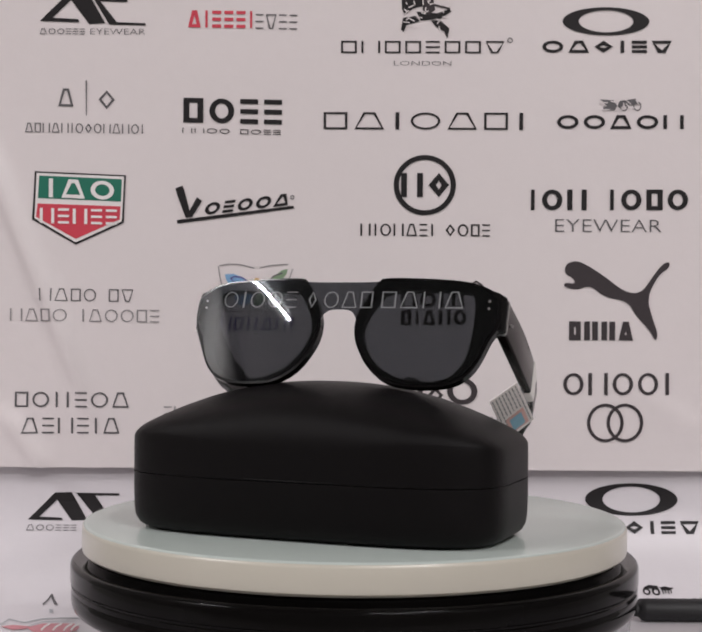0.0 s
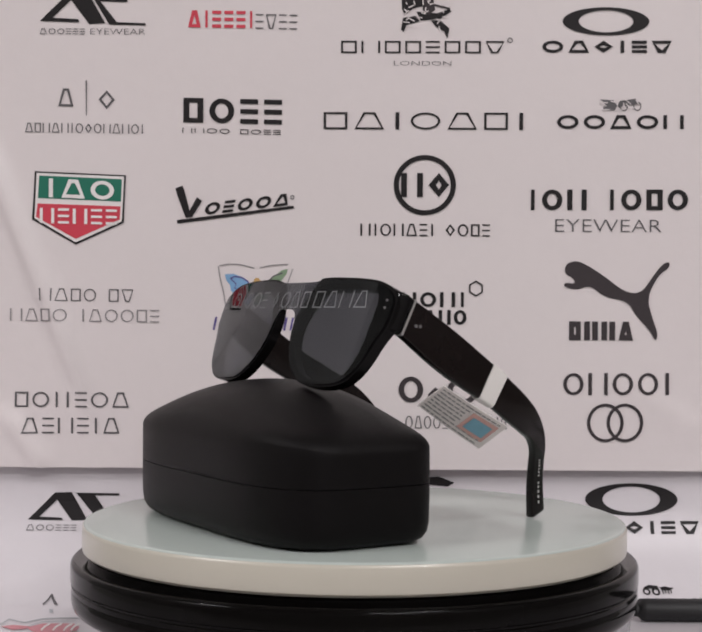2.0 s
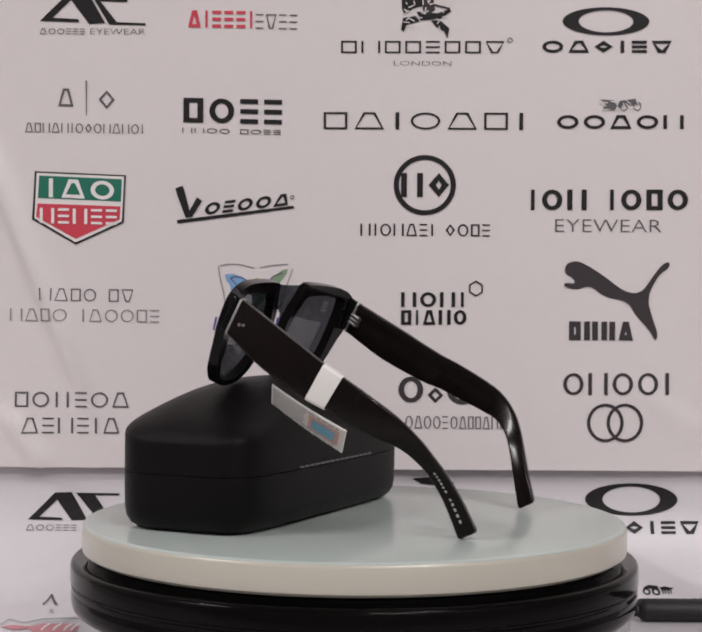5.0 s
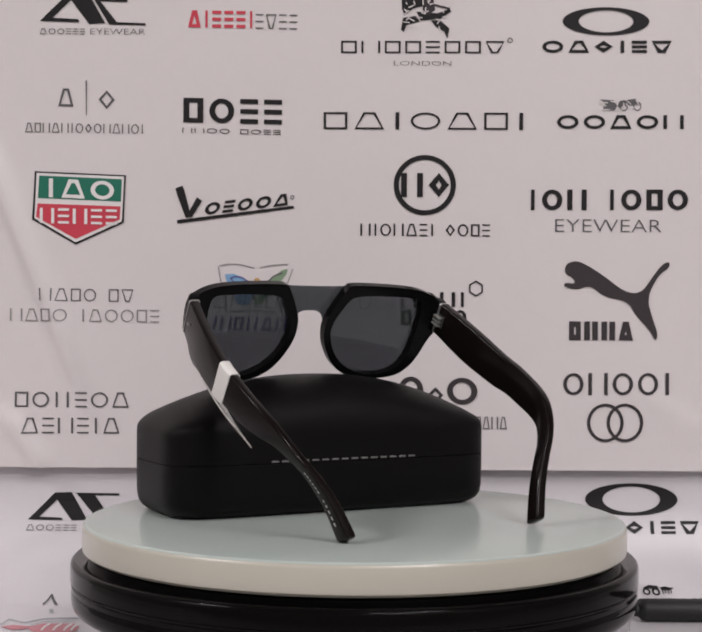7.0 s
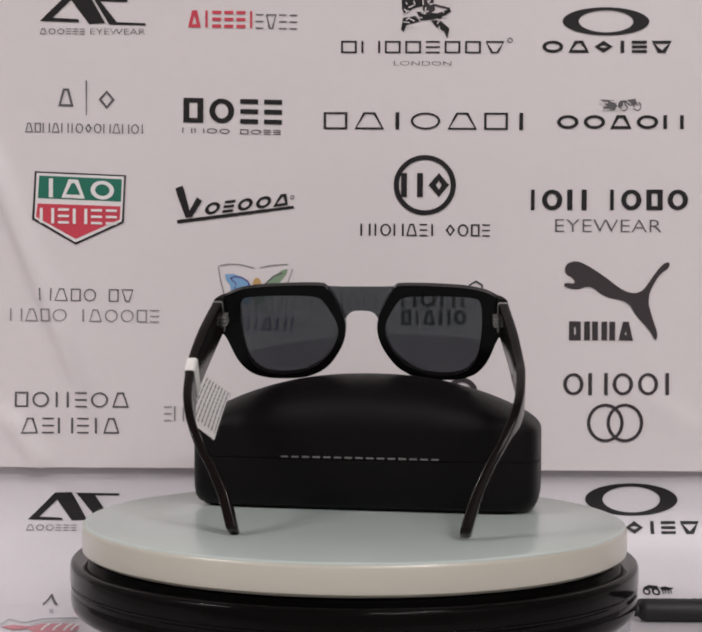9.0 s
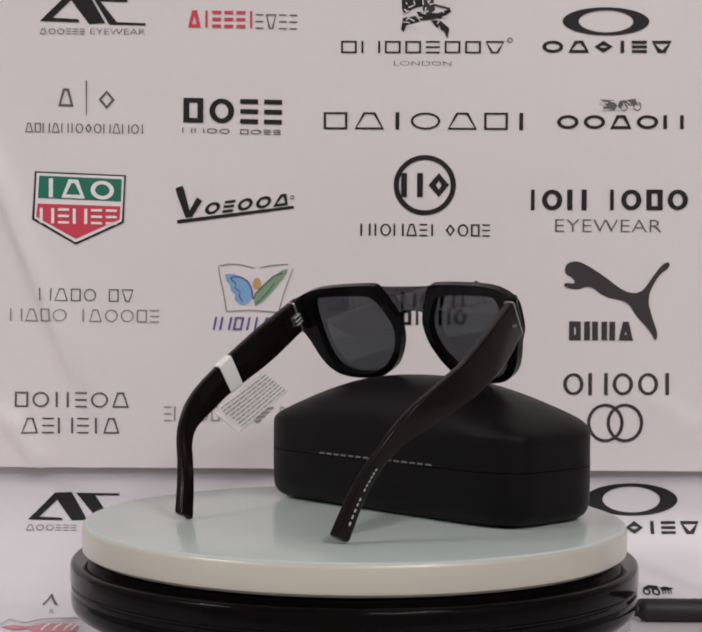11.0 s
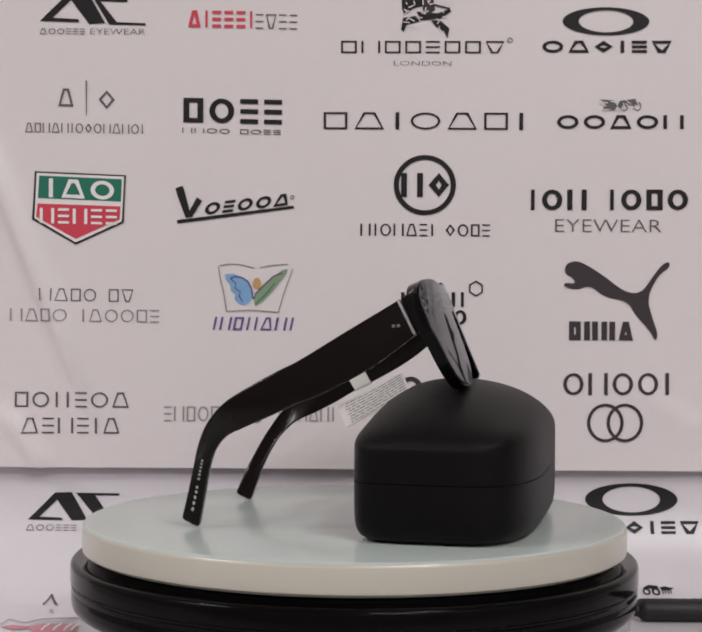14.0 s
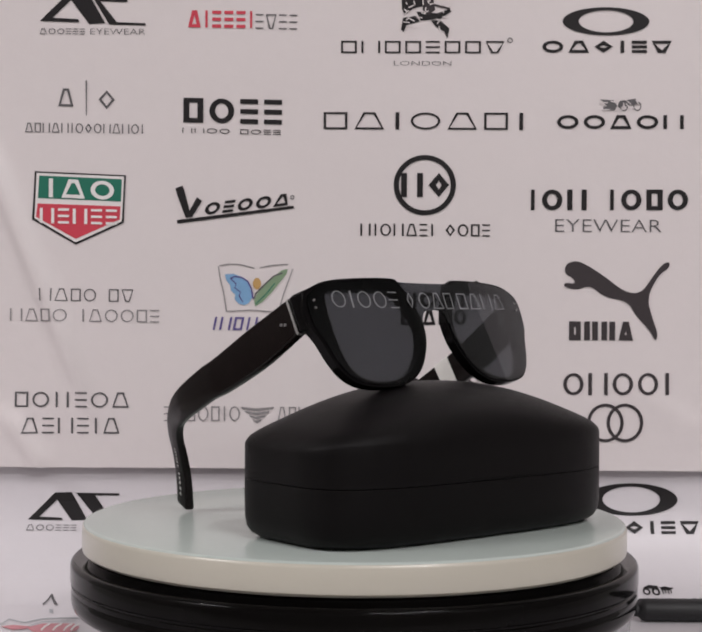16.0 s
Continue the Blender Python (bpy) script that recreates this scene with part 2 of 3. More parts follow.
def flat_print(surface, polys, material, lift, name):
    """One printed shape on the vinyl, cut small enough to follow its bends."""
    bm = bmesh.new()
    for pts in polys:
        bm.faces.new([bm.verts.new((x, z, 0)) for x, z in pts])
    bmesh.ops.remove_doubles(bm, verts=bm.verts, dist=1e-6)
    if surface.name == "banner" and min(v.co.x for v in bm.verts) < -0.125:
        for axis, low, step in ((0, -0.23, 0.0025), (1, 0.0, 0.0025)):
            a0, a1 = min(v.co[axis] for v in bm.verts), max(v.co[axis] for v in bm.verts)
            for k in range(int((a0 - low) / step) + 1, int((a1 - low) / step) + 1):
                co, no = [0, 0, 0], [0, 0, 0]
                co[axis], no[axis] = low + k * step, 1
                bmesh.ops.bisect_plane(bm, geom=bm.verts[:] + bm.edges[:] + bm.faces[:], plane_co=co, plane_no=no)
    if surface.name == "banner_sheet":
        for k in range(1, 60):
            bmesh.ops.bisect_plane(bm, geom=bm.verts[:] + bm.edges[:] + bm.faces[:], plane_co=(0, 0.03 - k * 0.005, 0), plane_no=(0, 1, 0))
    bmesh.ops.triangulate(bm, faces=bm.faces[:])
    at = PLACE[surface.name]
    wide, rise = (0.9916, 0.0009) if surface.name == "banner_sheet" else (1.0, 0.0)
    for v in bm.verts:
        v.co = at(v.co.x * wide, v.co.y + rise, 0.00025 + 0.00018 * lift)
    me = bpy.data.meshes.new(name)
    bm.to_mesh(me)
    bm.free()
    me.materials.append(material)
    ob = new(name, me)
    ob.parent = surface
    return ob


def patch(surface, pts, material, lift=1, name="emblem"):
    flat_print(surface, [pts], material, lift, name)


def ring_polys(x, z, a, b, ia, ib, sides):
    p = [(math.cos(2 * math.pi * k / sides + math.pi / 2), math.sin(2 * math.pi * k / sides + math.pi / 2)) for k in range(sides)]
    q = p[1:] + p[:1]
    return [[(x + a * c[0], z + b * c[1]), (x + a * d[0], z + b * d[1]), (x + ia * d[0], z + ib * d[1]), (x + ia * c[0], z + ib * c[1])] for c, d in zip(p, q)]


def ring(surface, x, z, a, b, ia, ib, material, sides=48, lift=1):
    flat_print(surface, ring_polys(x, z, a, b, ia, ib, sides), material, lift, "ring_emblem")


WIDTH = {"0": 1.0, "1": 1.0, "2": 0.95, "3": 0.9, "4": 0.42, "5": 0.95, "6": 0.72, "7": 0.8, " ": 0.55}


def bar(x0, x1, z0, z1):
    return [(x0, z0), (x1, z0), (x1, z1), (x0, z1)]


def shapes(codes, h, stroke, wide):
    """Plain shapes in a line, wide long and h high, each a list of quads: ring, trapezium, lozenge, bar, twin bars, stacked bars, open block."""
    total = sum(WIDTH[c] for c in codes)
    gap = 0.24 if len(codes) > 1 else 0.0
    unit = wide / (total + gap * (len(codes) - 1))
    x, out, st = 0.0, [], stroke * h
    for c in codes:
        w = WIDTH[c] * unit
        tx, tz = min(st, w * 0.42), min(st * 0.8, h * 0.3)
        if c == "0":
            out.append(ring_polys(x + w / 2, h / 2, w / 2, h / 2, w / 2 - tx, h / 2 - tz, 24))
        elif c in "12":
            a, b = (0.0, 0.30) if c == "1" else (0.30, 0.0)
            p = [(x + a * w, 0), (x + w - a * w, 0), (x + w - b * w, h), (x + b * w, h)]
            q = [(x + a * w + tx, tz), (x + w - a * w - tx, tz), (x + w - b * w - tx * 0.7, h - tz), (x + b * w + tx * 0.7, h - tz)]
            out.append([[p[k], p[(k + 1) % 4], q[(k + 1) % 4], q[k]] for k in range(4)])
        elif c == "3":
            out.append(ring_polys(x + w / 2, h / 2, w / 2, h / 2, w / 2 - tx * 1.3, h / 2 - st * 1.3, 4))
        elif c == "4":
            t4 = max(tx, w * 0.3)
            out.append([bar(x + w / 2 - t4 / 2, x + w / 2 + t4 / 2, 0, h)])
        elif c == "5":
            out += [[bar(x, x + tx, 0, h)], [bar(x + w - tx, x + w, 0, h)]]
        elif c == "6":
            out += [[bar(x, x + w, k * (h - tz), k * (h - tz) + tz)] for k in (0.0, 0.5, 1.0)]
        elif c == "7":
            p, q = bar(x, x + w, 0, h), bar(x + tx, x + w - tx, tz, h - tz)
            out.append([[p[k], p[(k + 1) % 4], q[(k + 1) % 4], q[k]] for k in range(4)])
        x += w + gap * unit
    return out


def row(surface, codes, x0, z0, x1, z1, h, stroke, material, slant=0.0):
    """A line of plain shapes from (x0, z0) to (x1, z1)."""
    rise = (z1 - z0) / (x1 - x0)
    for polys in shapes(codes, h, stroke, x1 - x0 - slant * h):
        flat_print(surface, [[(x0 + x + slant * z, z0 + rise * x + z) for x, z in p] for p in polys], material, 5 if material is PAPER_TOP else 1, "printed_shape")


def word(surface, text, x0, x1, z0, h, material):
    """A plain English word, fitted to its length and height."""
    cu = bpy.data.curves.new("printed_word", "FONT")
    cu.body = text
    cu.resolution_u = 3
    cu.offset = -0.016
    tmp = bpy.data.objects.new("printed_word", cu)
    scene.collection.objects.link(tmp)
    bpy.context.view_layer.update()
    me = bpy.data.meshes.new_from_object(tmp.evaluated_get(bpy.context.evaluated_depsgraph_get()))
    bpy.data.objects.remove(tmp)
    xs, ys = [v.co.x for v in me.vertices], [v.co.y for v in me.vertices]
    fx, fy = (x1 - x0) / (max(xs) - min(xs)), h / (max(ys) - min(ys))
    for v in me.vertices:
        v.co = PLACE[surface.name](x0 + (v.co.x - min(xs)) * fx, z0 + (v.co.y - min(ys)) * fy, 0.00043)
    me.materials.clear()
    me.materials.append(material)
    ob = new("printed_word", me)
    ob.parent = surface


# rows of marks on the banner, then those on the lower sheet
patch(banner, [(-0.1894, 0.2675), (-0.1736, 0.2832), (-0.1603, 0.2833), (-0.1507, 0.2664), (-0.1602, 0.2658), (-0.1709, 0.2801), (-0.182, 0.2694), (-0.1666, 0.2687), (-0.1661, 0.2668)], INK, 1, "emblem")
patch(banner, [(-0.159, 0.2833), (-0.1378, 0.2834), (-0.1377, 0.2789), (-0.1537, 0.2794), (-0.1438, 0.267), (-0.1268, 0.2665), (-0.1268, 0.2652), (-0.1483, 0.2656)], INK, 1, "emblem")
row(banner, "100666", -0.1894, 0.2598, -0.1628, 0.2597, 0.0034, 0.16, GREY_INK)
word(banner, "EYEWEAR", -0.1594, -0.127, 0.2597, 0.0034, GREY_INK)
row(banner, "146664", -0.1016, 0.2642, -0.0628, 0.2639, 0.0101, 0.24, RED_INK)
row(banner, "6266", -0.0618, 0.2637, -0.0371, 0.2633, 0.0087, 0.1, GREY_INK)
patch(banner, [(0.0245, 0.2811), (0.0359, 0.2827), (0.0386, 0.278), (0.0312, 0.2758), (0.0264, 0.2721), (0.0248, 0.2758)], INK, 1, "emblem")
patch(banner, [(0.0375, 0.2838), (0.0428, 0.2833), (0.0444, 0.2753), (0.0407, 0.2721), (0.037, 0.2753)], INK_SOFT, 1, "emblem")
patch(banner, [(0.0333, 0.2742), (0.0455, 0.2732), (0.0529, 0.2759), (0.0539, 0.2743), (0.0476, 0.2701), (0.036, 0.2689)], INK, 1, "emblem")
patch(banner, [(0.0254, 0.2705), (0.0328, 0.2716), (0.0354, 0.2684), (0.0275, 0.2662), (0.0259, 0.262), (0.0243, 0.2636)], INK, 1, "emblem")
patch(banner, [(0.0418, 0.269), (0.0476, 0.269), (0.0529, 0.2642), (0.0517, 0.2584), (0.0498, 0.2626), (0.045, 0.2653)], INK, 1, "emblem")
patch(banner, [(0.0433, 0.279), (0.0534, 0.2764), (0.0531, 0.2754), (0.0439, 0.2775)], INK_SOFT, 1, "emblem")
row(banner, "75776772", -0.0111, 0.2496, 0.0853, 0.2498, 0.0072, 0.16, INK)
word(banner, "LONDON", 0.0202, 0.0541, 0.2424, 0.0026, GREY_INK)
ring(banner, 0.0887, 0.2575, 0.0016, 0.0016, 0.0011, 0.0011, GREY_INK, 12, 1)
ring(banner, 0.1453, 0.269, 0.0256, 0.0083, 0.0161, 0.0065, INK, 48, 1)
row(banner, "013462", 0.1078, 0.2502, 0.1842, 0.2506, 0.0072, 0.3, INK)
row(banner, "1", -0.1782, 0.2172, -0.1692, 0.2169, 0.0106, 0.15, GREY_INK)
patch(banner, [(-0.1621, 0.2324), (-0.1613, 0.2324), (-0.1612, 0.2117), (-0.1617, 0.2117)], GREY_INK, 1, "emblem")
row(banner, "3", -0.1543, 0.2157, -0.1448, 0.2155, 0.0111, 0.12, GREY_INK)
row(banner, "17515403051504", -0.1977, 0.2017, -0.1274, 0.201, 0.0056, 0.12, GREY_INK)
row(banner, "7066", -0.1041, 0.208, -0.0458, 0.207, 0.0146, 0.24, INK)
row(banner, "5500 7066", -0.1046, 0.2019, -0.0465, 0.2009, 0.0029, 0.2, INK)
row(banner, "7140174", -0.0211, 0.2045, 0.0993, 0.2046, 0.0101, 0.14, INK)
row(banner, "00105", 0.1168, 0.2053, 0.1916, 0.2057, 0.0082, 0.26, INK)
patch(banner, [(0.1421, 0.2229), (0.1506, 0.2224), (0.1522, 0.2192), (0.1506, 0.2163), (0.1435, 0.2165), (0.1448, 0.2202)], GREY_INK, 1, "emblem")
patch(banner, [(0.1527, 0.2219), (0.1632, 0.2235), (0.1649, 0.2203), (0.1527, 0.2182)], GREY_INK, 1, "emblem")
ring(banner, 0.1561, 0.2187, 0.0024, 0.0027, 0.0018, 0.0021, GREY_INK, 16, 1)
ring(banner, 0.1641, 0.219, 0.0024, 0.0027, 0.0018, 0.0021, GREY_INK, 16, 1)
# fine gaps in the drawn rider and in the drawn carriage
gaps = random.Random(11)
for x0, x1, z0, z1, many in ((0.0250, 0.0525, 0.2600, 0.2835, 34), (0.1425, 0.1645, 0.2166, 0.2234, 16)):
    for k in range(many):
        x, z, a, r, w = gaps.uniform(x0, x1), gaps.uniform(z0, z1), gaps.uniform(0, math.pi), gaps.uniform(0.0008, 0.0024), 0.00032
        c, n = math.cos(a), math.sin(a)
        patch(banner, [(x - r * c - w * n, z - r * n + w * c), (x - r * c + w * n, z - r * n - w * c), (x + r * c + w * n, z + r * n - w * c), (x + r * c - w * n, z + r * n + w * c)], VINYL, 3, "emblem_gap")
patch(banner, [(-0.1918, 0.1786), (-0.1379, 0.1765), (-0.139, 0.1484), (-0.1673, 0.1353), (-0.1932, 0.15)], INK, 1, "emblem_border")
patch(banner, [(-0.1907, 0.1776), (-0.1389, 0.1757), (-0.1401, 0.1492), (-0.1673, 0.1366), (-0.1918, 0.1508)], PAPER, 2, "emblem_field")
patch(banner, [(-0.1891, 0.176), (-0.1402, 0.1741), (-0.1407, 0.1609), (-0.1898, 0.1627)], GREEN_INK, 3, "emblem_field")
patch(banner, [(-0.19, 0.1595), (-0.1409, 0.158), (-0.1414, 0.1503), (-0.1673, 0.1387), (-0.1908, 0.1516)], RED_INK, 3, "emblem_field")
row(banner, "410", -0.185, 0.1633, -0.1447, 0.1617, 0.0111, 0.24, PAPER_TOP)
row(banner, "56566", -0.1886, 0.1479, -0.143, 0.1471, 0.009, 0.2, PAPER_TOP)
patch(banner, [(-0.1086, 0.169), (-0.1044, 0.1706), (-0.1033, 0.168), (-0.1001, 0.1558), (-0.0959, 0.1638), (-0.0927, 0.1617), (-0.0985, 0.1521), (-0.1024, 0.1516), (-0.107, 0.1637)], INK, 1, "emblem")
row(banner, "06001", -0.0918, 0.1532, -0.0402, 0.1596, 0.0072, 0.28, INK, 0.25)
patch(banner, [(-0.1077, 0.1502), (-0.0389, 0.1591), (-0.0381, 0.1575), (-0.1072, 0.1481)], INK, 1, "emblem")
ring(banner, -0.0394, 0.1641, 0.0013, 0.0013, 0.0008, 0.0008, GREY_INK, 12, 1)
ring(banner, 0.0389, 0.1717, 0.0184, 0.0178, 0.0153, 0.0149, INK, 48, 1)
row(banner, "53", 0.0249, 0.1645, 0.0533, 0.1647, 0.0143, 0.24, INK)
row(banner, "5405164 3076", 0.001, 0.1416, 0.0775, 0.1415, 0.0072, 0.14, INK)
row(banner, "405 4070", 0.1002, 0.1572, 0.1945, 0.1578, 0.0122, 0.25, INK)
word(banner, "EYEWEAR", 0.1161, 0.179, 0.1446, 0.0074, GREY_INK)
row(banner, "5170 72", -0.1878, 0.102, -0.1331, 0.1016, 0.0074, 0.1, GREY_INK)
row(banner, "5170 410076", -0.206, 0.09, -0.1177, 0.0895, 0.0074, 0.11, PALE_INK)
patch(banner, [(-0.0832, 0.123), (-0.0821, 0.1161), (-0.0799, 0.1069), (-0.0783, 0.0963), (-0.0776, 0.0964), (-0.0793, 0.107), (-0.0815, 0.1162), (-0.0826, 0.1231)], PALE_INK, 1, "emblem")
patch(banner, [(-0.0779, 0.096), (-0.0636, 0.0969), (-0.0472, 0.0957), (-0.0472, 0.0963), (-0.0636, 0.0975), (-0.078, 0.0966)], PALE_INK, 1, "emblem")
patch(banner, [(-0.0469, 0.0959), (-0.0438, 0.107), (-0.0386, 0.1216), (-0.0392, 0.1218), (-0.0444, 0.1072), (-0.0475, 0.0961)], PALE_INK, 1, "emblem")
patch(banner, [(-0.0823, 0.123), (-0.0765, 0.1241), (-0.0705, 0.1239), (-0.0618, 0.1218), (-0.0616, 0.1224), (-0.0704, 0.1245), (-0.0766, 0.1247), (-0.0824, 0.1236)], PALE_INK, 1, "emblem")
patch(banner, [(-0.0584, 0.1219), (-0.0518, 0.1235), (-0.0415, 0.1241), (-0.0416, 0.1247), (-0.0519, 0.1241), (-0.0586, 0.1224)], PALE_INK, 1, "emblem")
patch(banner, [(-0.0789, 0.1183), (-0.0739, 0.1186), (-0.0677, 0.1163), (-0.0648, 0.1131), (-0.0635, 0.1083), (-0.0629, 0.1046), (-0.0647, 0.1014), (-0.0674, 0.1001), (-0.0706, 0.1009), (-0.0732, 0.1035), (-0.0727, 0.1062), (-0.0754, 0.1088), (-0.0759, 0.112), (-0.0783, 0.1151)], BLUE_INK, 1, "emblem")
patch(banner, [(-0.0619, 0.1042), (-0.0628, 0.1098), (-0.065, 0.1144), (-0.0689, 0.1169), (-0.0731, 0.1174), (-0.0759, 0.1163), (-0.0755, 0.1156), (-0.073, 0.1166), (-0.0692, 0.1161), (-0.0657, 0.1139), (-0.0636, 0.1095), (-0.0628, 0.104)], VIOLET_INK, 2, "emblem")
patch(banner, [(-0.0759, 0.1157), (-0.0725, 0.1124), (-0.0735, 0.1102), (-0.0698, 0.1076), (-0.0709, 0.1056), (-0.0684, 0.1018), (-0.0679, 0.1021), (-0.0703, 0.1057), (-0.0693, 0.1079), (-0.073, 0.1106), (-0.0719, 0.1126), (-0.0755, 0.1162)], VIOLET_INK, 2, "emblem")
patch(banner, [(-0.0418, 0.1217), (-0.0426, 0.1185), (-0.0473, 0.1127), (-0.051, 0.1079), (-0.0568, 0.102), (-0.061, 0.0993), (-0.0616, 0.1025), (-0.0605, 0.1057), (-0.0579, 0.11), (-0.0518, 0.1158), (-0.0452, 0.1209)], GREEN_PALE, 1, "emblem")
patch(banner, [(-0.0615, 0.1034), (-0.0602, 0.1068), (-0.0555, 0.1118), (-0.0498, 0.1171), (-0.0446, 0.1189), (-0.0448, 0.1197), (-0.0502, 0.1178), (-0.0561, 0.1124), (-0.0609, 0.1073), (-0.0622, 0.1037)], GREY_INK, 2, "emblem")
patch(banner, [(-0.0603, 0.1007), (-0.0539, 0.1069), (-0.0492, 0.113), (-0.0497, 0.1134), (-0.0544, 0.1073), (-0.0607, 0.1012)], GREEN_INK, 2, "emblem")
ring(banner, -0.06, 0.1129, 0.0024, 0.0035, 0, 0, ORANGE_INK, 16, 1)
row(banner, "45744154", -0.0869, 0.0854, -0.0371, 0.0852, 0.0077, 0.17, VIOLET_INK, 0.2)
row(banner, "5054", 0.0253, 0.0996, 0.0635, 0.0998, 0.0087, 0.24, INK)
row(banner, "74150", 0.0254, 0.089, 0.064, 0.0893, 0.0087, 0.24, INK)
ring(banner, 0.0695, 0.1107, 0.0047, 0.0048, 0.0037, 0.0037, INK, 6, 1)
patch(banner, chaikin([(0.1211, 0.1121), (0.1221, 0.1148), (0.1282, 0.1137), (0.1268, 0.1174), (0.1221, 0.1195), (0.122, 0.1248), (0.1268, 0.1275), (0.1321, 0.1267), (0.144, 0.1196), (0.1573, 0.1091), (0.1671, 0.1084), (0.1731, 0.1172), (0.1797, 0.1262), (0.1842, 0.1273), (0.1834, 0.1231), (0.1776, 0.1198), (0.1705, 0.106), (0.174, 0.0934), (0.1773, 0.0847), (0.176, 0.0796), (0.1725, 0.0865), (0.164, 0.0952), (0.1592, 0.1039), (0.1454, 0.1059), (0.1369, 0.1133), (0.1295, 0.11)], 2), INK_SOFT, 1, "emblem")
row(banner, "7551", 0.1247, 0.0806, 0.1625, 0.0806, 0.0111, 0.38, INK_SOFT)
row(banner, "7044601", -0.2028, 0.0391, -0.1354, 0.039, 0.009, 0.13, GREY_INK)
row(banner, "165641", -0.1984, 0.0235, -0.1409, 0.0236, 0.0093, 0.13, GREY_INK)
row(banner, "6570740", -0.1147, 0.0312, -0.0696, 0.0315, 0.0087, 0.1, PALE_INK)
row(banner, "175154", -0.0473, 0.0316, -0.0134, 0.0316, 0.0085, 0.1, PALE_INK)
patch(banner, [(-0.0691, 0.04), (-0.0601, 0.039), (-0.0495, 0.0401), (-0.05, 0.0388), (-0.0596, 0.0374), (-0.0683, 0.0386)], PALE_INK, 1, "emblem")
patch(banner, [(-0.0667, 0.0376), (-0.0601, 0.0366), (-0.0519, 0.0377), (-0.0524, 0.0364), (-0.0595, 0.035), (-0.0659, 0.0363)], PALE_INK, 1, "emblem")
patch(banner, [(-0.0643, 0.0352), (-0.0601, 0.0342), (-0.0542, 0.0353), (-0.0548, 0.034), (-0.0595, 0.0326), (-0.0635, 0.0339)], PALE_INK, 1, "emblem")
patch(banner, [(-0.0619, 0.0328), (-0.0601, 0.0318), (-0.0566, 0.0329), (-0.0571, 0.0316), (-0.0595, 0.0302), (-0.0611, 0.0315)], PALE_INK, 1, "emblem")
row(banner, "0", 0.0241, 0.0432, 0.0387, 0.043, 0.0154, 0.22, INK_SOFT)
row(banner, "3", 0.0413, 0.043, 0.0506, 0.0428, 0.0095, 0.2, INK_SOFT)
row(banner, "0", 0.0527, 0.0423, 0.0707, 0.0419, 0.0159, 0.22, INK_SOFT)
row(banner, "01006", 0.0282, 0.0279, 0.0533, 0.0278, 0.0074, 0.1, GREY_INK)
row(banner, "0177151", 0.0549, 0.0278, 0.0882, 0.0277, 0.0074, 0.1, GREY_INK)
row(banner, "05004", 0.1214, 0.0481, 0.1854, 0.0485, 0.013, 0.16, INK_SOFT)
ring(banner, 0.1464, 0.0318, 0.0108, 0.0114, 0.0089, 0.0096, INK_SOFT, 48, 1)
ring(banner, 0.158, 0.0319, 0.0108, 0.0114, 0.0089, 0.0096, INK_SOFT, 48, 1)
patch(low_sheet, [(-0.1971, -0.0213), (-0.1816, -0.0051), (-0.1716, -0.0048), (-0.1614, -0.0213), (-0.1708, -0.0216), (-0.1801, -0.0093), (-0.1903, -0.0195), (-0.1768, -0.0201), (-0.1761, -0.0216)], INK, 1, "emblem")
patch(low_sheet, [(-0.1689, -0.0051), (-0.1428, -0.0054), (-0.1428, -0.0066), (-0.1573, -0.0066), (-0.151, -0.0156), (-0.1582, -0.0174)], INK, 1, "emblem")
row(low_sheet, "100666", -0.1975, -0.0279, -0.1675, -0.0279, 0.0036, 0.14, GREY_INK)
ring(low_sheet, 0.1644, -0.0069, 0.0277, 0.0096, 0.0172, 0.0077, INK, 48, 1)
row(low_sheet, "3462", 0.1602, -0.0276, 0.2042, -0.0273, 0.0078, 0.28, INK)
patch(low_sheet, [(0.0328, 0.0048), (0.0489, 0.006), (0.0584, 0.0024), (0.0544, 0), (0.0382, 0.0015)], INK, 1, "emblem")
patch(low_sheet, [(-0.1755, -0.0921), (-0.1742, -0.0831), (-0.1738, -0.0765), (-0.1746, -0.0756), (-0.1751, -0.0816), (-0.1765, -0.0897)], GREY_INK, 1, "emblem")
patch(low_sheet, [(-0.1747, -0.0771), (-0.1738, -0.0756), (-0.1673, -0.0915), (-0.1688, -0.0927)], GREY_INK, 1, "emblem")
patch(low_sheet, [(-0.1676, -0.1116), (-0.1657, -0.1116), (-0.1677, -0.1023), (-0.1697, -0.1023)], PALE_SLATE, 1, "emblem")
patch(low_sheet, [(-0.1853, -0.1458), (-0.1796, -0.1422), (-0.17, -0.1452), (-0.1709, -0.1515), (-0.1772, -0.1539)], RED_PALE, 1, "emblem")
patch(low_sheet, [(-0.1711, -0.1485), (-0.1652, -0.1386), (-0.1488, -0.138), (-0.1441, -0.1464), (-0.1442, -0.1548), (-0.1557, -0.1653), (-0.1664, -0.1566)], RED_PALE, 1, "emblem")
patch(low_sheet, [(-0.1615, -0.1566), (-0.1617, -0.1476), (-0.1604, -0.1413), (-0.1616, -0.1377), (-0.163, -0.1443), (-0.1628, -0.1539)], PAPER_TOP, 2, "emblem")
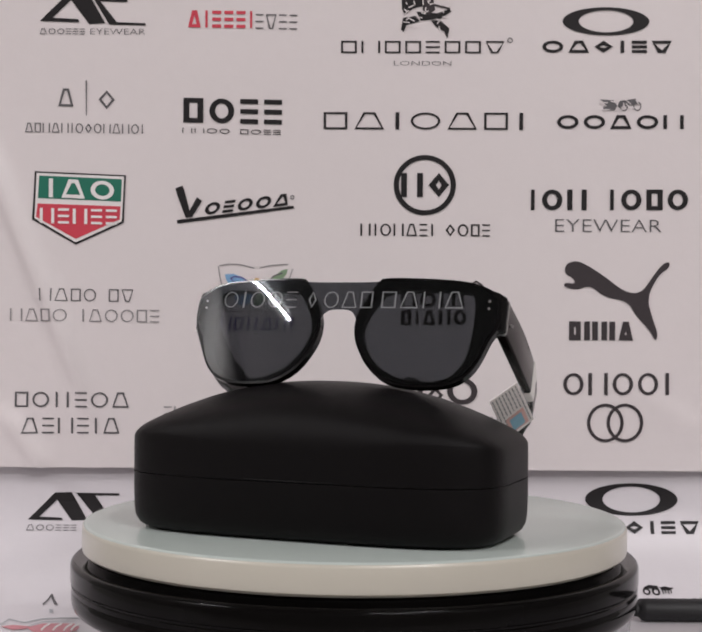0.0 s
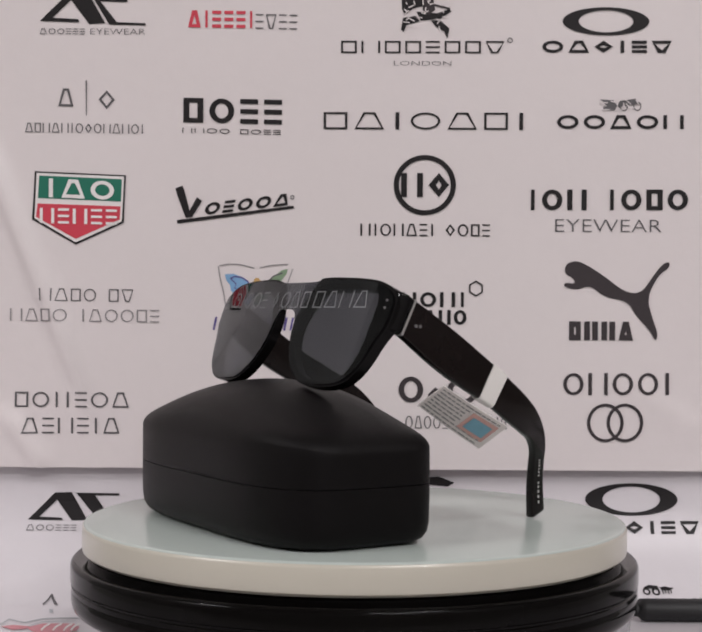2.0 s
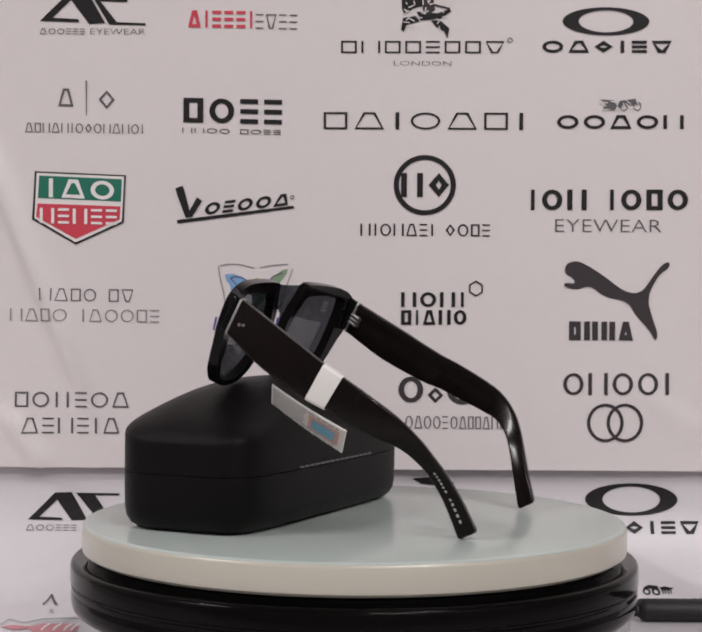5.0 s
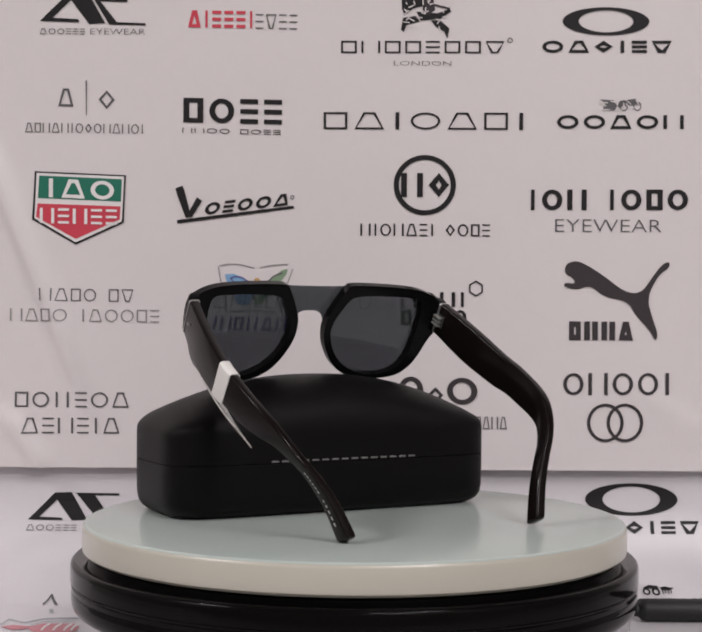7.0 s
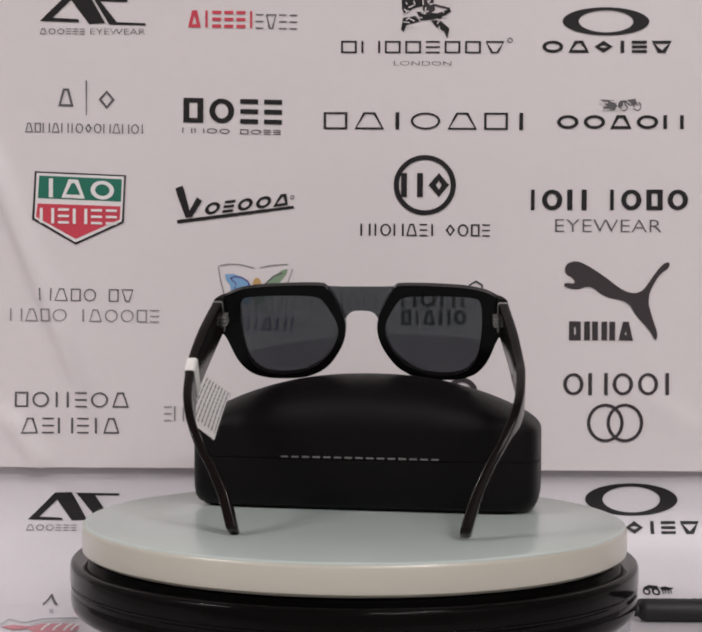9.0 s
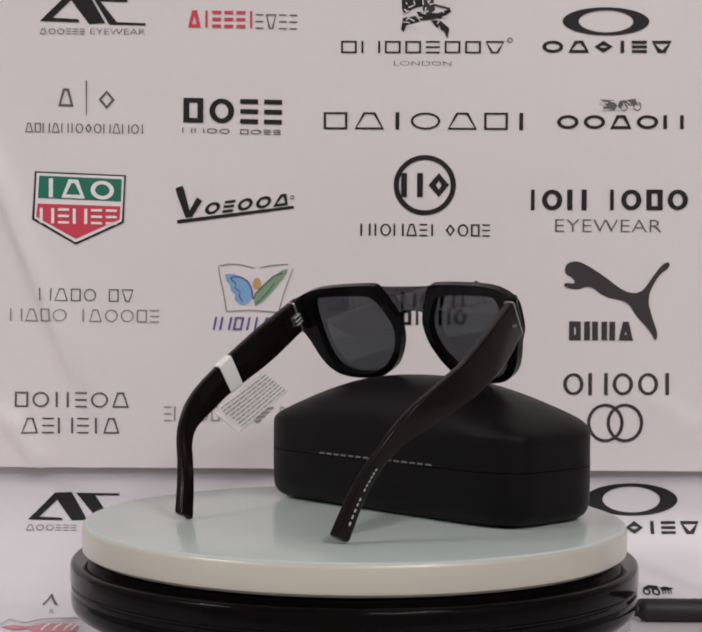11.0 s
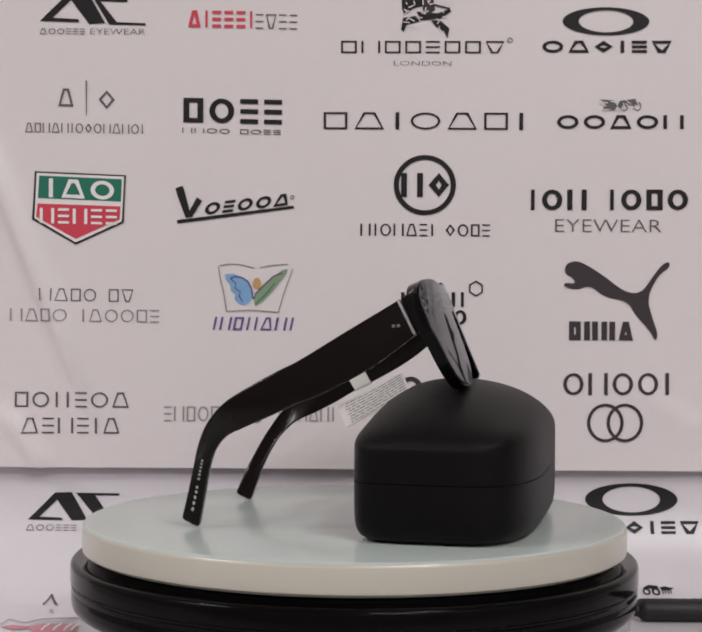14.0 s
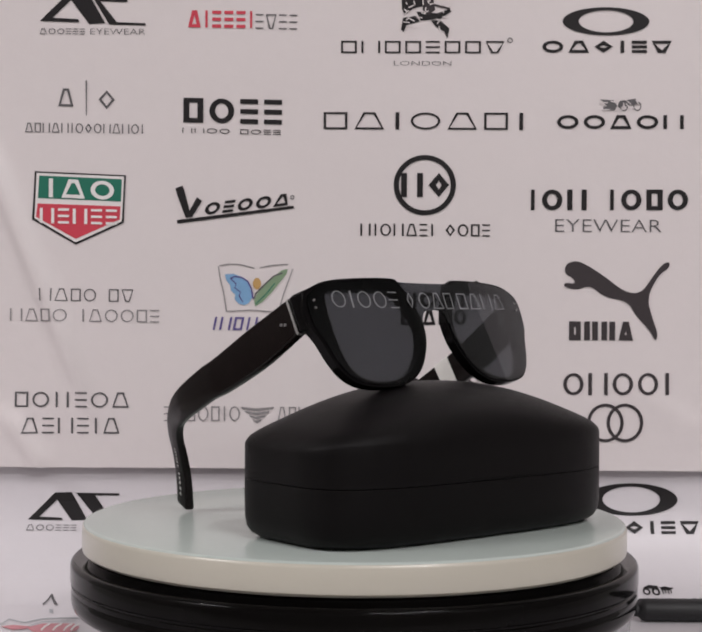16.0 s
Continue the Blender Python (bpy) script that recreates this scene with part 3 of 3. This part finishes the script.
patch(low_sheet, [(-0.1555, -0.1566), (-0.1557, -0.1473), (-0.1543, -0.1413), (-0.1555, -0.1374), (-0.157, -0.144), (-0.1568, -0.1539)], PAPER_TOP, 2, "emblem")
patch(low_sheet, [(-0.15, -0.1563), (-0.1501, -0.1473), (-0.1487, -0.141), (-0.1499, -0.1371), (-0.1514, -0.144), (-0.1513, -0.1536)], PAPER_TOP, 2, "emblem")
patch(low_sheet, [(-0.1463, -0.1563), (-0.1465, -0.147), (-0.1449, -0.141), (-0.1461, -0.1371), (-0.1477, -0.1437), (-0.1476, -0.1536)], PAPER_TOP, 2, "emblem")
patch(low_sheet, [(-0.1867, -0.1455), (-0.1852, -0.1293), (-0.1749, -0.1377), (-0.1686, -0.1287), (-0.162, -0.1263), (-0.1487, -0.1257), (-0.1491, -0.1236), (-0.1625, -0.1242), (-0.1691, -0.1266), (-0.1754, -0.1356), (-0.1858, -0.1272), (-0.1873, -0.1437)], PALE_SLATE, 1, "emblem")
patch(low_sheet, [(-0.1714, -0.147), (-0.1672, -0.135), (-0.1488, -0.1323), (-0.1491, -0.1308), (-0.1676, -0.1335), (-0.1719, -0.1455)], PALE_SLATE, 1, "emblem")
ring(low_sheet, 0.1668, -0.0690, 0.0022, 0.0034, 0.0012, 0.0019, INK, 14, 1)
ring(low_sheet, 0.1722, -0.0690, 0.0024, 0.0037, 0.0013, 0.0021, INK, 14, 1)
patch(low_sheet, [(0.1652, -0.0655), (0.1690, -0.0632), (0.1738, -0.0640), (0.1742, -0.0672), (0.1690, -0.0664)], INK, 2)
patch(low_sheet, [(0.1750, -0.0650), (0.1782, -0.0640), (0.1812, -0.0655), (0.1822, -0.0645), (0.1826, -0.0662), (0.1800, -0.0678), (0.1756, -0.0676)], INK, 1)
for k in range(4):
    patch(low_sheet, bar(0.1758 + 0.0016 * k, 0.1764 + 0.0016 * k, -0.0715 + 0.0008 * (k % 2), -0.0672), INK, 1)
row(low_sheet, "00105", 0.1592, -0.0861, 0.1976, -0.0855, 0.0099, 0.26, INK)

# ---- turntable: still base, turning disc ----
turntable = tagged(new("turntable"), "round turntable with a pale disc on a glossy black base", "turntable")
turntable.location.x = -0.0012
part("housing", lathe([(0, -0.0172), (0.1245, -0.0172), (0.1280, -0.0166), (0.1292, -0.0168), (0.1301, -0.0177), (0.1304, -0.0190), (0.1304, -0.0254), (0.1297, -0.0260), (0.1295, -0.0268),
                       (0.1300, -0.0274), (0.1300, -0.0292), (0.1296, -0.0297), (0.1300, -0.0303), (0.1300, -0.0345), (0.1294, -0.0368), (0.1278, -0.0385), (0, -0.0385)]), BASE_BLACK, turntable, "glossy black housing")
part("top_ring", lathe([(0, -0.0136), (0.1195, -0.0138), (0.1212, -0.0142), (0.1222, -0.0150), (0.1222, -0.0172), (0, -0.0172)]), BASE_BLACK, turntable)
for k in range(3):
    a = radians(2 + 120 * k)
    cx, cy = 0.1205 * math.cos(a), 0.118 * math.sin(a)
    bm = bmesh.new()
    bmesh.ops.create_cone(bm, cap_ends=True, segments=28, radius1=0.0085, radius2=0.0100, depth=SHEET_Z * -1 - 0.0385, matrix=pose(cx, cy, (SHEET_Z - 0.0385) / 2))
    foot = part("foot", bm, CLEAR_FOOT, turntable, "silver plastic foot", bevel=0.001)
    bm = bmesh.new()
    bmesh.ops.create_cone(bm, cap_ends=True, segments=28, radius1=0.0105, radius2=0.0105, depth=0.006, matrix=pose(cx, cy, -0.0415))
    part("foot_collar", bm, RUBBER, foot)

disc = part("disc", lathe([(0, -0.0135), (0.1235, -0.0135), (0.1250, -0.0122), (0.1252, -0.0110), (0.1252, -0.0024), (0.1250, -0.0014), (0.1246, -0.0009), (0, -0.0009)], 160), DISC_WHITE, turntable, "pale plastic disc, edge tinted for warm light")
# top skin added to carry the cool tint
part("disc_top", lathe([(0, -0.0008), (0.1246, -0.0008), (0.1243, -0.0005), (0.1238, -0.0002), (0.1228, 0.0), (0.06, 0.0), (0, 0.0)], 160), DISC_TOP, disc, "top face of the disc, tinted for cool light")

# ---- power lead: thick plug end and cable on the sheet ----
lead = tagged(new("power_lead"), "black plug and cable lying on the printed sheet beside the turntable", "cable")
bm = loft([[(x, 0.092 + r * math.cos(2 * math.pi * k / 20), SHEET_Z + 0.0062 + r * 0.94 * math.sin(2 * math.pi * k / 20)) for k in range(20)]
           for x, r in ((0.128, 0.0035), (0.150, 0.0038), (0.152, 0.0060), (0.154, 0.0064), (0.190, 0.0064), (0.30, 0.0064), (0.36, 0.0060), (0.43, 0.0050))])
part("plug", bm, RUBBER, lead)

# ---- sunglasses case ----
CASE_L, CASE_V0, CASE_V1, SHOULDER, SPLIT = 0.0854, -0.0883, -0.0109, 0.0420, 0.0250
CASE_MID = (CASE_V0 + CASE_V1) / 2
CASE_HALF = (CASE_V1 - CASE_V0) / 2


def case_outline(k, n, inset=0.0):
    """A point of the plan: a rectangle with generous corners."""
    a = 2 * math.pi * k / n
    c, s = math.cos(a), math.sin(a)
    e = 2 / 3.6 if s < 0 else 2 / 6.9
    return ((CASE_L - inset) * math.copysign(abs(c) ** e, c), CASE_MID + (CASE_HALF - inset) * math.copysign(abs(s) ** e, s))


def case_top(u, v):
    """Height of the domed lid: arched along its length, steep at the hinge side, sloping at the front."""
    along = max(0.0, 1 - abs(u / CASE_L) ** 2.2)
    q = (v - CASE_V0) / (CASE_V1 - CASE_V0)
    r = (0.57 - q) / 0.57 if q < 0.57 else (q - 0.57) / 0.43
    across = max(0.0, 1 - min(1.0, abs(r)) ** 2.1) ** (0.50 + 0.5 * (u / CASE_L) ** 2)
    return 0.0225 * along ** 0.9 * across


N_CASE = 144
case = tagged(new("glasses_case"), "closed matte black leatherette glasses case with a domed lid", "glasses case")
rings = []
for inset, z in ((0.016, 0.0), (0.009, 0.0), (0.0046, 0.0009), (0.0022, 0.0026), (0.0008, 0.0052), (0.0002, 0.0090), (0.0, 0.018), (0.0, SPLIT - 0.0002), (0.004, SPLIT - 0.0001)):
    rings.append([(*case_outline(k, N_CASE, inset), z) for k in range(N_CASE)])
part("case_body", loft(rings), CASE_SKIN, case, crisp=40)
part("seam", loft([[(*case_outline(k, N_CASE, 0.0010), z) for k in range(N_CASE)] for z in (SPLIT - 0.002, SPLIT + 0.002)]), SEAM, case)
rings = []
for inset, z in ((0.004, SPLIT + 0.0001), (0.0, SPLIT + 0.0002), (0.0, SPLIT + 0.006), (0.0, SHOULDER - 0.0045)):
    rings.append([(*case_outline(k, N_CASE, inset), z) for k in range(N_CASE)])
for j in range(1, 34):
    s = max(math.cos(math.pi / 2 * j / 33), 0.004)
    r = []
    for k in range(N_CASE):
        u, v = case_outline(k, N_CASE)
        u, v = u * s, CASE_MID + (v - CASE_MID) * s
        r.append((u, v, SHOULDER - 0.0040 + 0.0046 * math.sqrt(max(0.0, 1 - s ** 22)) + case_top(u, v)))
    rings.append(r)
part("case_lid", loft(rings), CASE_SKIN, case, crisp=40)
for k in range(15):
    u = -0.0388 + k * 0.00521
    part("hinge_stitch", box(bmesh.new(), u, u + 0.0036, CASE_V1 - 0.0004, CASE_V1 + 0.0005, SPLIT + 0.0004, SPLIT + 0.0013), THREAD, case, bevel=0.0002)
part("front_lip", box(bmesh.new(), -0.020, 0.020, CASE_V0 - 0.0003, CASE_V0 + 0.003, SPLIT + 0.0001, SPLIT + 0.0010), CASE_SKIN, case, bevel=0.0005)

# ---- sunglasses ----
LEAN = radians(22)
TOP_Y, TOP_Z = -0.0371, 0.1106
glasses = tagged(new("sunglasses"), "black acetate sunglasses with smoke lenses propped on the case", "sunglasses")


def front_at(x, s, n, curve=0.38):
    """A point of the front: across, up from the brow, and n behind the face; the ends wrap back."""
    wrap = x * x / (2 * curve)
    return (x, TOP_Y + s * math.sin(LEAN) + n * math.cos(LEAN) + wrap, TOP_Z + s * math.cos(LEAN) - n * math.sin(LEAN))


def plate(outer, holes, n0, n1, flip=1, curve=0.38, step=0.006):
    """A flat outline with holes, given thickness and the wrap of the front."""
    bm = bmesh.new()
    for loop in [outer] + holes:
        vs = [bm.verts.new((x * flip, s, 0)) for x, s in loop]
        for a, b in zip(vs, vs[1:] + vs[:1]):
            bm.edges.new((a, b))
    bmesh.ops.triangle_fill(bm, use_beauty=True, use_dissolve=False, edges=bm.edges[:])
    for k in range(-25, 26):
        bmesh.ops.bisect_plane(bm, geom=bm.verts[:] + bm.edges[:] + bm.faces[:], plane_co=(k * step, 0, 0), plane_no=(1, 0, 0))
    for k in range(1, 14):
        bmesh.ops.bisect_plane(bm, geom=bm.verts[:] + bm.edges[:] + bm.faces[:], plane_co=(0, 0.0005 - k * 0.004, 0), plane_no=(0, 1, 0))
    got = bmesh.ops.extrude_face_region(bm, geom=bm.faces[:])
    back = {g for g in got["geom"] if isinstance(g, bmesh.types.BMVert)}
    for v in bm.verts:
        v.co = front_at(v.co.x, v.co.y, n1 if v in back else n0, curve)
    return bm


HALF_RIM = [(0.0167, -0.0012), (0.0187, 0.0004), (0.0385, 0.0000), (0.0546, -0.0012), (0.0633, -0.0036), (0.0700, -0.0080), (0.0713, -0.0130), (0.0705, -0.0240),
            (0.0672, -0.0286), (0.0642, -0.0373), (0.0603, -0.0441), (0.0541, -0.0489), (0.0435, -0.0507), (0.0293, -0.0500), (0.0218, -0.0469), (0.0157, -0.0420),
            (0.0104, -0.0336), (0.0081, -0.0272), (0.0077, -0.0205), (0.0091, -0.0150), (0.0132, -0.0070)]
LENS_HOLE = [(0.0572, -0.0062), (0.0405, -0.0052), (0.0207, -0.0056), (0.0167, -0.0110), (0.0121, -0.0195), (0.0116, -0.0263), (0.0152, -0.0353), (0.0218, -0.0425),
             (0.0314, -0.0474), (0.0435, -0.0483), (0.0521, -0.0459), (0.0570, -0.0402), (0.0594, -0.0304), (0.0602, -0.0160), (0.0595, -0.0090)]
for side in (-1, 1):
    rim = part("rim", plate(chaikin(HALF_RIM), [chaikin(LENS_HOLE, 2, 0.2)], 0.0008, 0.0052, side), ACETATE, glasses, bevel=0.0009)
    # two pins on the end of the front
    for s in (-0.0112, -0.0146):
        bm = bmesh.new()
        m = Matrix.Translation(front_at(side * 0.0660, s, -0.0001)) @ pose(0, 0, 0, 90 - 22, 0, 0)
        bmesh.ops.create_cone(bm, cap_ends=True, segments=12, radius1=0.0005, radius2=0.0005, depth=0.0006, matrix=m)
        part("pin", bm, PIN_STEEL, rim)

# one smoke shield over the front of both rims; between them it is the bridge
SHIELD = [(0.0162, -0.0022), (0.0202, -0.0008), (0.0385, -0.0012), (0.0546, -0.0024), (0.0622, -0.0046), (0.0683, -0.0088), (0.0698, -0.0135), (0.0690, -0.0232), (0.0658, -0.0286),
          (0.0629, -0.0368), (0.0593, -0.0434), (0.0534, -0.0479), (0.0435, -0.0497), (0.0293, -0.0490), (0.0227, -0.0460), (0.0168, -0.0414), (0.0117, -0.0333), (0.0094, -0.0272),
          (0.0087, -0.0205), (0.0067, -0.0166), (0.0036, -0.0150)]
shield_line = chaikin(SHIELD + [(-x, s) for x, s in reversed(SHIELD)], 2, 0.2)
shield = part("lens_shield", plate(shield_line, [], 0.0, 0.0006, step=0.003), LENS, glasses, "curved smoke grey lens shield")
shield.visible_shadow = False


def reflection_normals(me):
    """Shades the shield by a tighter curve than its shape, to place reflections."""
    normals = []
    for p in me.polygons:
        for v in p.vertices:
            n = Vector((me.vertices[v].co.x / 0.283 + 0.004, -1.0, math.tan(LEAN))).normalized()
            d = n.dot(p.normal)
            normals.append(n if d > 0.6 else -n if d < -0.6 else p.normal.copy())
    me.normals_split_custom_set(normals)


reflection_normals(shield.data)

# pale marks printed along the top of the lenses and the bridge
for codes, x0, x1 in (("04006", -0.0570, -0.0205), ("3", -0.0150, -0.0110), ("017", -0.0075, 0.0150), ("7151", 0.0190, 0.0550)):
    for quads in shapes(codes, 0.0078, 0.085, x1 - x0):
        bm = bmesh.new()
        for poly in quads:
            bm.faces.new([bm.verts.new(front_at(x0 + x, -0.0145 + z, -0.00015)) for x, z in poly])
        part("lens_marking", bm, LENS_PRINT, glasses, "pale grey printed mark", smooth=False)

# temple stations: top (y, z), bottom (y, z), outer x
STATIONS = [(-0.0262, 0.1006, -0.0335, 0.0862, 0.0726), (-0.0060, 0.0872, -0.0150, 0.0712, 0.0757), (0.0131, 0.0739, 0.0048, 0.0595, 0.0770),
            (0.0223, 0.0676, 0.0140, 0.0546, 0.0768), (0.0350, 0.0583, 0.0245, 0.0478, 0.0757), (0.0440, 0.0505, 0.0345, 0.0422, 0.0735),
            (0.0512, 0.0420, 0.0425, 0.0382, 0.0700), (0.0560, 0.0342, 0.0485, 0.0325, 0.0660), (0.0600, 0.0265, 0.0530, 0.0255, 0.0610),
            (0.0650, 0.0160, 0.0578, 0.0145, 0.0555), (0.0704, 0.0028, 0.0627, -0.0006, 0.0508)]
THICK = [0.0050, 0.0046, 0.0044, 0.0042, 0.0040, 0.0040, 0.0041, 0.0043, 0.0046, 0.0049, 0.0050]


def spline(rows, t):
    """Catmull-Rom through rows at t in 0..1."""
    n = len(rows) - 1
    f = min(max(t * n, 0), n - 1e-9)
    i = int(f)
    f -= i
    p = [rows[min(max(i + k, 0), n)] for k in (-1, 0, 1, 2)]
    return [0.5 * (2 * b + (c - a) * f + (2 * a - 5 * b + 4 * c - d) * f * f + (3 * b - a - 3 * c + d) * f ** 3) for a, b, c, d in zip(*p)]


# how each temple departs from the common curve: outward, and back along the table
SPLAY = {-1: [(0.0, 0.0), (0.0026, 0.0020), (0.0038, 0.0052), (0.0044, 0.0042), (0.0056, 0.0012)], 1: [(0.0, 0.0), (-0.0008, 0.0), (-0.0026, 0.0008), (-0.0034, 0.0010), (-0.0038, 0.0004)]}


def temple_line(t, side):
    yt, zt, yb, zb, x = spline(STATIONS, t)
    out, back = spline(SPLAY[side], t)
    return yt + back, zt + back * 0.9, yb + back, zb + back * 0.7, x + out


def temple_section(t, side, grow=0.0):
    """A rounded slab section of the temple; grow: how much thicker than the acetate."""
    yt, zt, yb, zb, x = temple_line(t, side)
    th = spline([(a,) for a in THICK], t)[0]
    n = math.hypot(yt - yb, zt - zb)
    dy, dz = (yt - yb) / n, (zt - zb) / n
    r = 0.0010
    out = []
    for cx, cs, a0 in ((x - r, n - r, 0), (x - th + r, n - r, 90), (x - th + r, r, 180), (x - r, r, 270)):
        for k in range(4):
            a = radians(a0 + k * 30)
            px, ps = cx + (r + grow) * math.cos(a), cs + (r + grow) * math.sin(a)
            out.append((side * px, yb + dy * ps, zb + dz * ps))
    return out


def on_temple(t, s, side, lift=0.0):
    """A point on the outer face: s from 0 at the lower to 1 at the upper edge."""
    yt, zt, yb, zb, x = temple_line(t, side)
    return Vector((side * (x + lift), yb + (yt - yb) * s, zb + (zt - zb) * s))


def shrink(loop, f):
    """A section drawn in towards its middle, to round the tip off."""
    c = sum((Vector(v) for v in loop), Vector()) / len(loop)
    return [tuple(c.lerp(Vector(v), f)) for v in loop]


def hinge_block(side, t0, t1, s0, s1, in0, in1):
    """A block on the inner face of the temple, from in0 to in1 off it."""
    rings = []
    for t in (t0, (t0 + t1) / 2, t1):
        th = spline([(a,) for a in THICK], t)[0]
        rings.append([on_temple(t, q, side, -th - i) for q, i in ((s0, in0), (s1, in0), (s1, in1), (s0, in1))])
    return loft(rings)


for side in (-1, 1):
    temple = part("temple", loft([shrink(temple_section(t, side), f) for t, f in [(k / 80, 1.0) for k in range(79)] + [(0.985, 1.0), (0.991, 0.97), (0.996, 0.90), (1.0, 0.74)]]), TEMPLE_ACETATE, glasses)
    part("hinge_strip", loft([temple_section(t, side, 0.00025) for t in (0.0, 0.004, 0.0075)]), STRIP_STEEL, temple, "silver metal strip at the hinge")
    # end piece joining the front to the temple
    a = [front_at(side * x, s, n) for x, s, n in ((0.0703, -0.0070, 0.0010), (0.0640, -0.0040, 0.0015), (0.0640, -0.0240, 0.0030), (0.0697, -0.0240, 0.0018))]
    q = [(side * x, y, z) for x, y, z in ((0.0726, -0.0266, 0.1008), (0.0671, -0.0266, 0.1008), (0.0671, -0.0338, 0.0864), (0.0726, -0.0338, 0.0864))]
    part("end_piece", loft([a, [tuple(Vector(u) * 0.35 + Vector(v) * 0.65 + Vector((side * 0.0006, 0, 0.0003))) for u, v in zip(a, q)], q]), ACETATE, glasses, bevel=0.0009)
    for t in (0.028, 0.036):
        bm = bmesh.new()
        bmesh.ops.create_cone(bm, cap_ends=True, segments=12, radius1=0.0007, radius2=0.0007, depth=0.0008, matrix=Matrix.Translation(on_temple(t, 0.46 + (t - 0.03) * 8, side, 0.0001)) @ pose(0, 0, 0, 0, 90, 0))
        part("pin", bm, PIN_STEEL, temple)
    # barrel hinge on the inner face: a plate and three knuckles
    hinge = part("hinge", hinge_block(side, 0.008, 0.030, 0.32, 0.66, 0.0, 0.0005), HINGE_STEEL, temple, "small metal barrel hinge", bevel=0.0002)
    for k in range(3):
        part("knuckle", hinge_block(side, 0.002, 0.026, 0.33 + 0.12 * k, 0.40 + 0.12 * k, 0.0004, 0.0026), STRIP_STEEL, hinge, bevel=0.0003)
    # pale marks along the temple tip
    for k in range(12):
        if k != 5:
            bm = bmesh.new()
            bm.faces.new([bm.verts.new(on_temple(0.955 - 0.0155 * k - x, z, side, 0.0002)) for x, z in ((0, 0.43), (0.0085, 0.43), (0.0085, 0.56), (0, 0.56))])
            part("temple_marking", bm, MARK_WHITE, temple, "small white printed bar", smooth=False)

# paper band round one temple, and the clear printed tag that hangs from it
band = part("tag_band", loft([temple_section(t, 1, 0.0005) for t in (0.205, 0.225, 0.25, 0.275, 0.295)]), WHITE_TAG, glasses, "white paper band round the temple")
TAG = [Vector(v) for v in ((0.0612, -0.0164, 0.0556), (0.0736, -0.0106, 0.0650), (0.0750, 0.0238, 0.0468), (0.0622, 0.0166, 0.0356))]


def tag_at(a, b, n=0.0):
    """A point of the tag: a along it from its free end, b from its lower to its upper edge."""
    lo, hi = TAG[0].lerp(TAG[3], a), TAG[1].lerp(TAG[2], a)
    nor = (TAG[3] - TAG[0]).cross(TAG[1] - TAG[0]).normalized()
    return lo.lerp(hi, b) + nor * (n + 0.0008 * math.sin(a * 3.0))


def tag_strip(a0, a1, b0, b1, n, steps=10):
    bm = bmesh.new()
    g = [[bm.verts.new(tag_at(a0 + (a1 - a0) * k / steps, b, n)) for b in (b0, b1)] for k in range(steps + 1)]
    for u, v in zip(g, g[1:]):
        bm.faces.new((u[0], v[0], v[1], u[1]))
    return bm


bm = loft([[tag_at(k / 12, b, n) for b, n in ((0, 0.00015), (1, 0.00015), (1, -0.00015), (0, -0.00015))] for k in range(13)])
tag = part("tag", bm, CLEAR_FILM, glasses, "clear film tag with printed lines")
tag.visible_shadow = False
part("tag_label", loft([[tag_at(k / 12, b, n) for b, n in ((0.05, 0.0003), (0.95, 0.0003), (0.95, -0.0003), (0.05, -0.0003))] for k in range(13)]), TAG_PAPER, tag, "white printed label")
pick = random.Random(7)
for sgn in (-1, 1):
    for j in range(8):
        a, stop = 0.03, (0.50 if sgn > 0 and 1 < j < 7 else 0.92) - 0.05 * pick.random()
        while a < stop - 0.02:
            run = min(stop - a, 0.04 + 0.09 * pick.random())
            part("printed_line", tag_strip(a, a + run, 0.09 + 0.108 * j, 0.127 + 0.108 * j, sgn * 0.00055, 2), TAG_INK, tag, smooth=False)
            a += run + 0.018
part("printed_field", tag_strip(0.53, 0.93, 0.22, 0.80, 0.00055), TAG_PINK, tag, smooth=False)
part("printed_field", tag_strip(0.58, 0.88, 0.32, 0.70, 0.0008), TAG_BLUE, tag, smooth=False)


# ---- what turns: the disc and all that stands on it, clockwise seen from above, at one steady speed ----
SPEED = -18.63
AXLE = (0.0012, 0.0029, 0)


def motions():
    times = [k * 0.5 for k in range(33)]
    walk(disc, [(t, pose(0, 0, 0, 0, 0, SPEED * t)) for t in times])
    walk(case, [(t, pose(*AXLE, 0, 0, SPEED * t - 21.84) @ pose(0.0028, 0, 0)) for t in times])
    walk(glasses, [(t, pose(*AXLE, 0, 0, SPEED * t - 17.65) @ pose(0.0034, 0, 0)) for t in times])


motions()
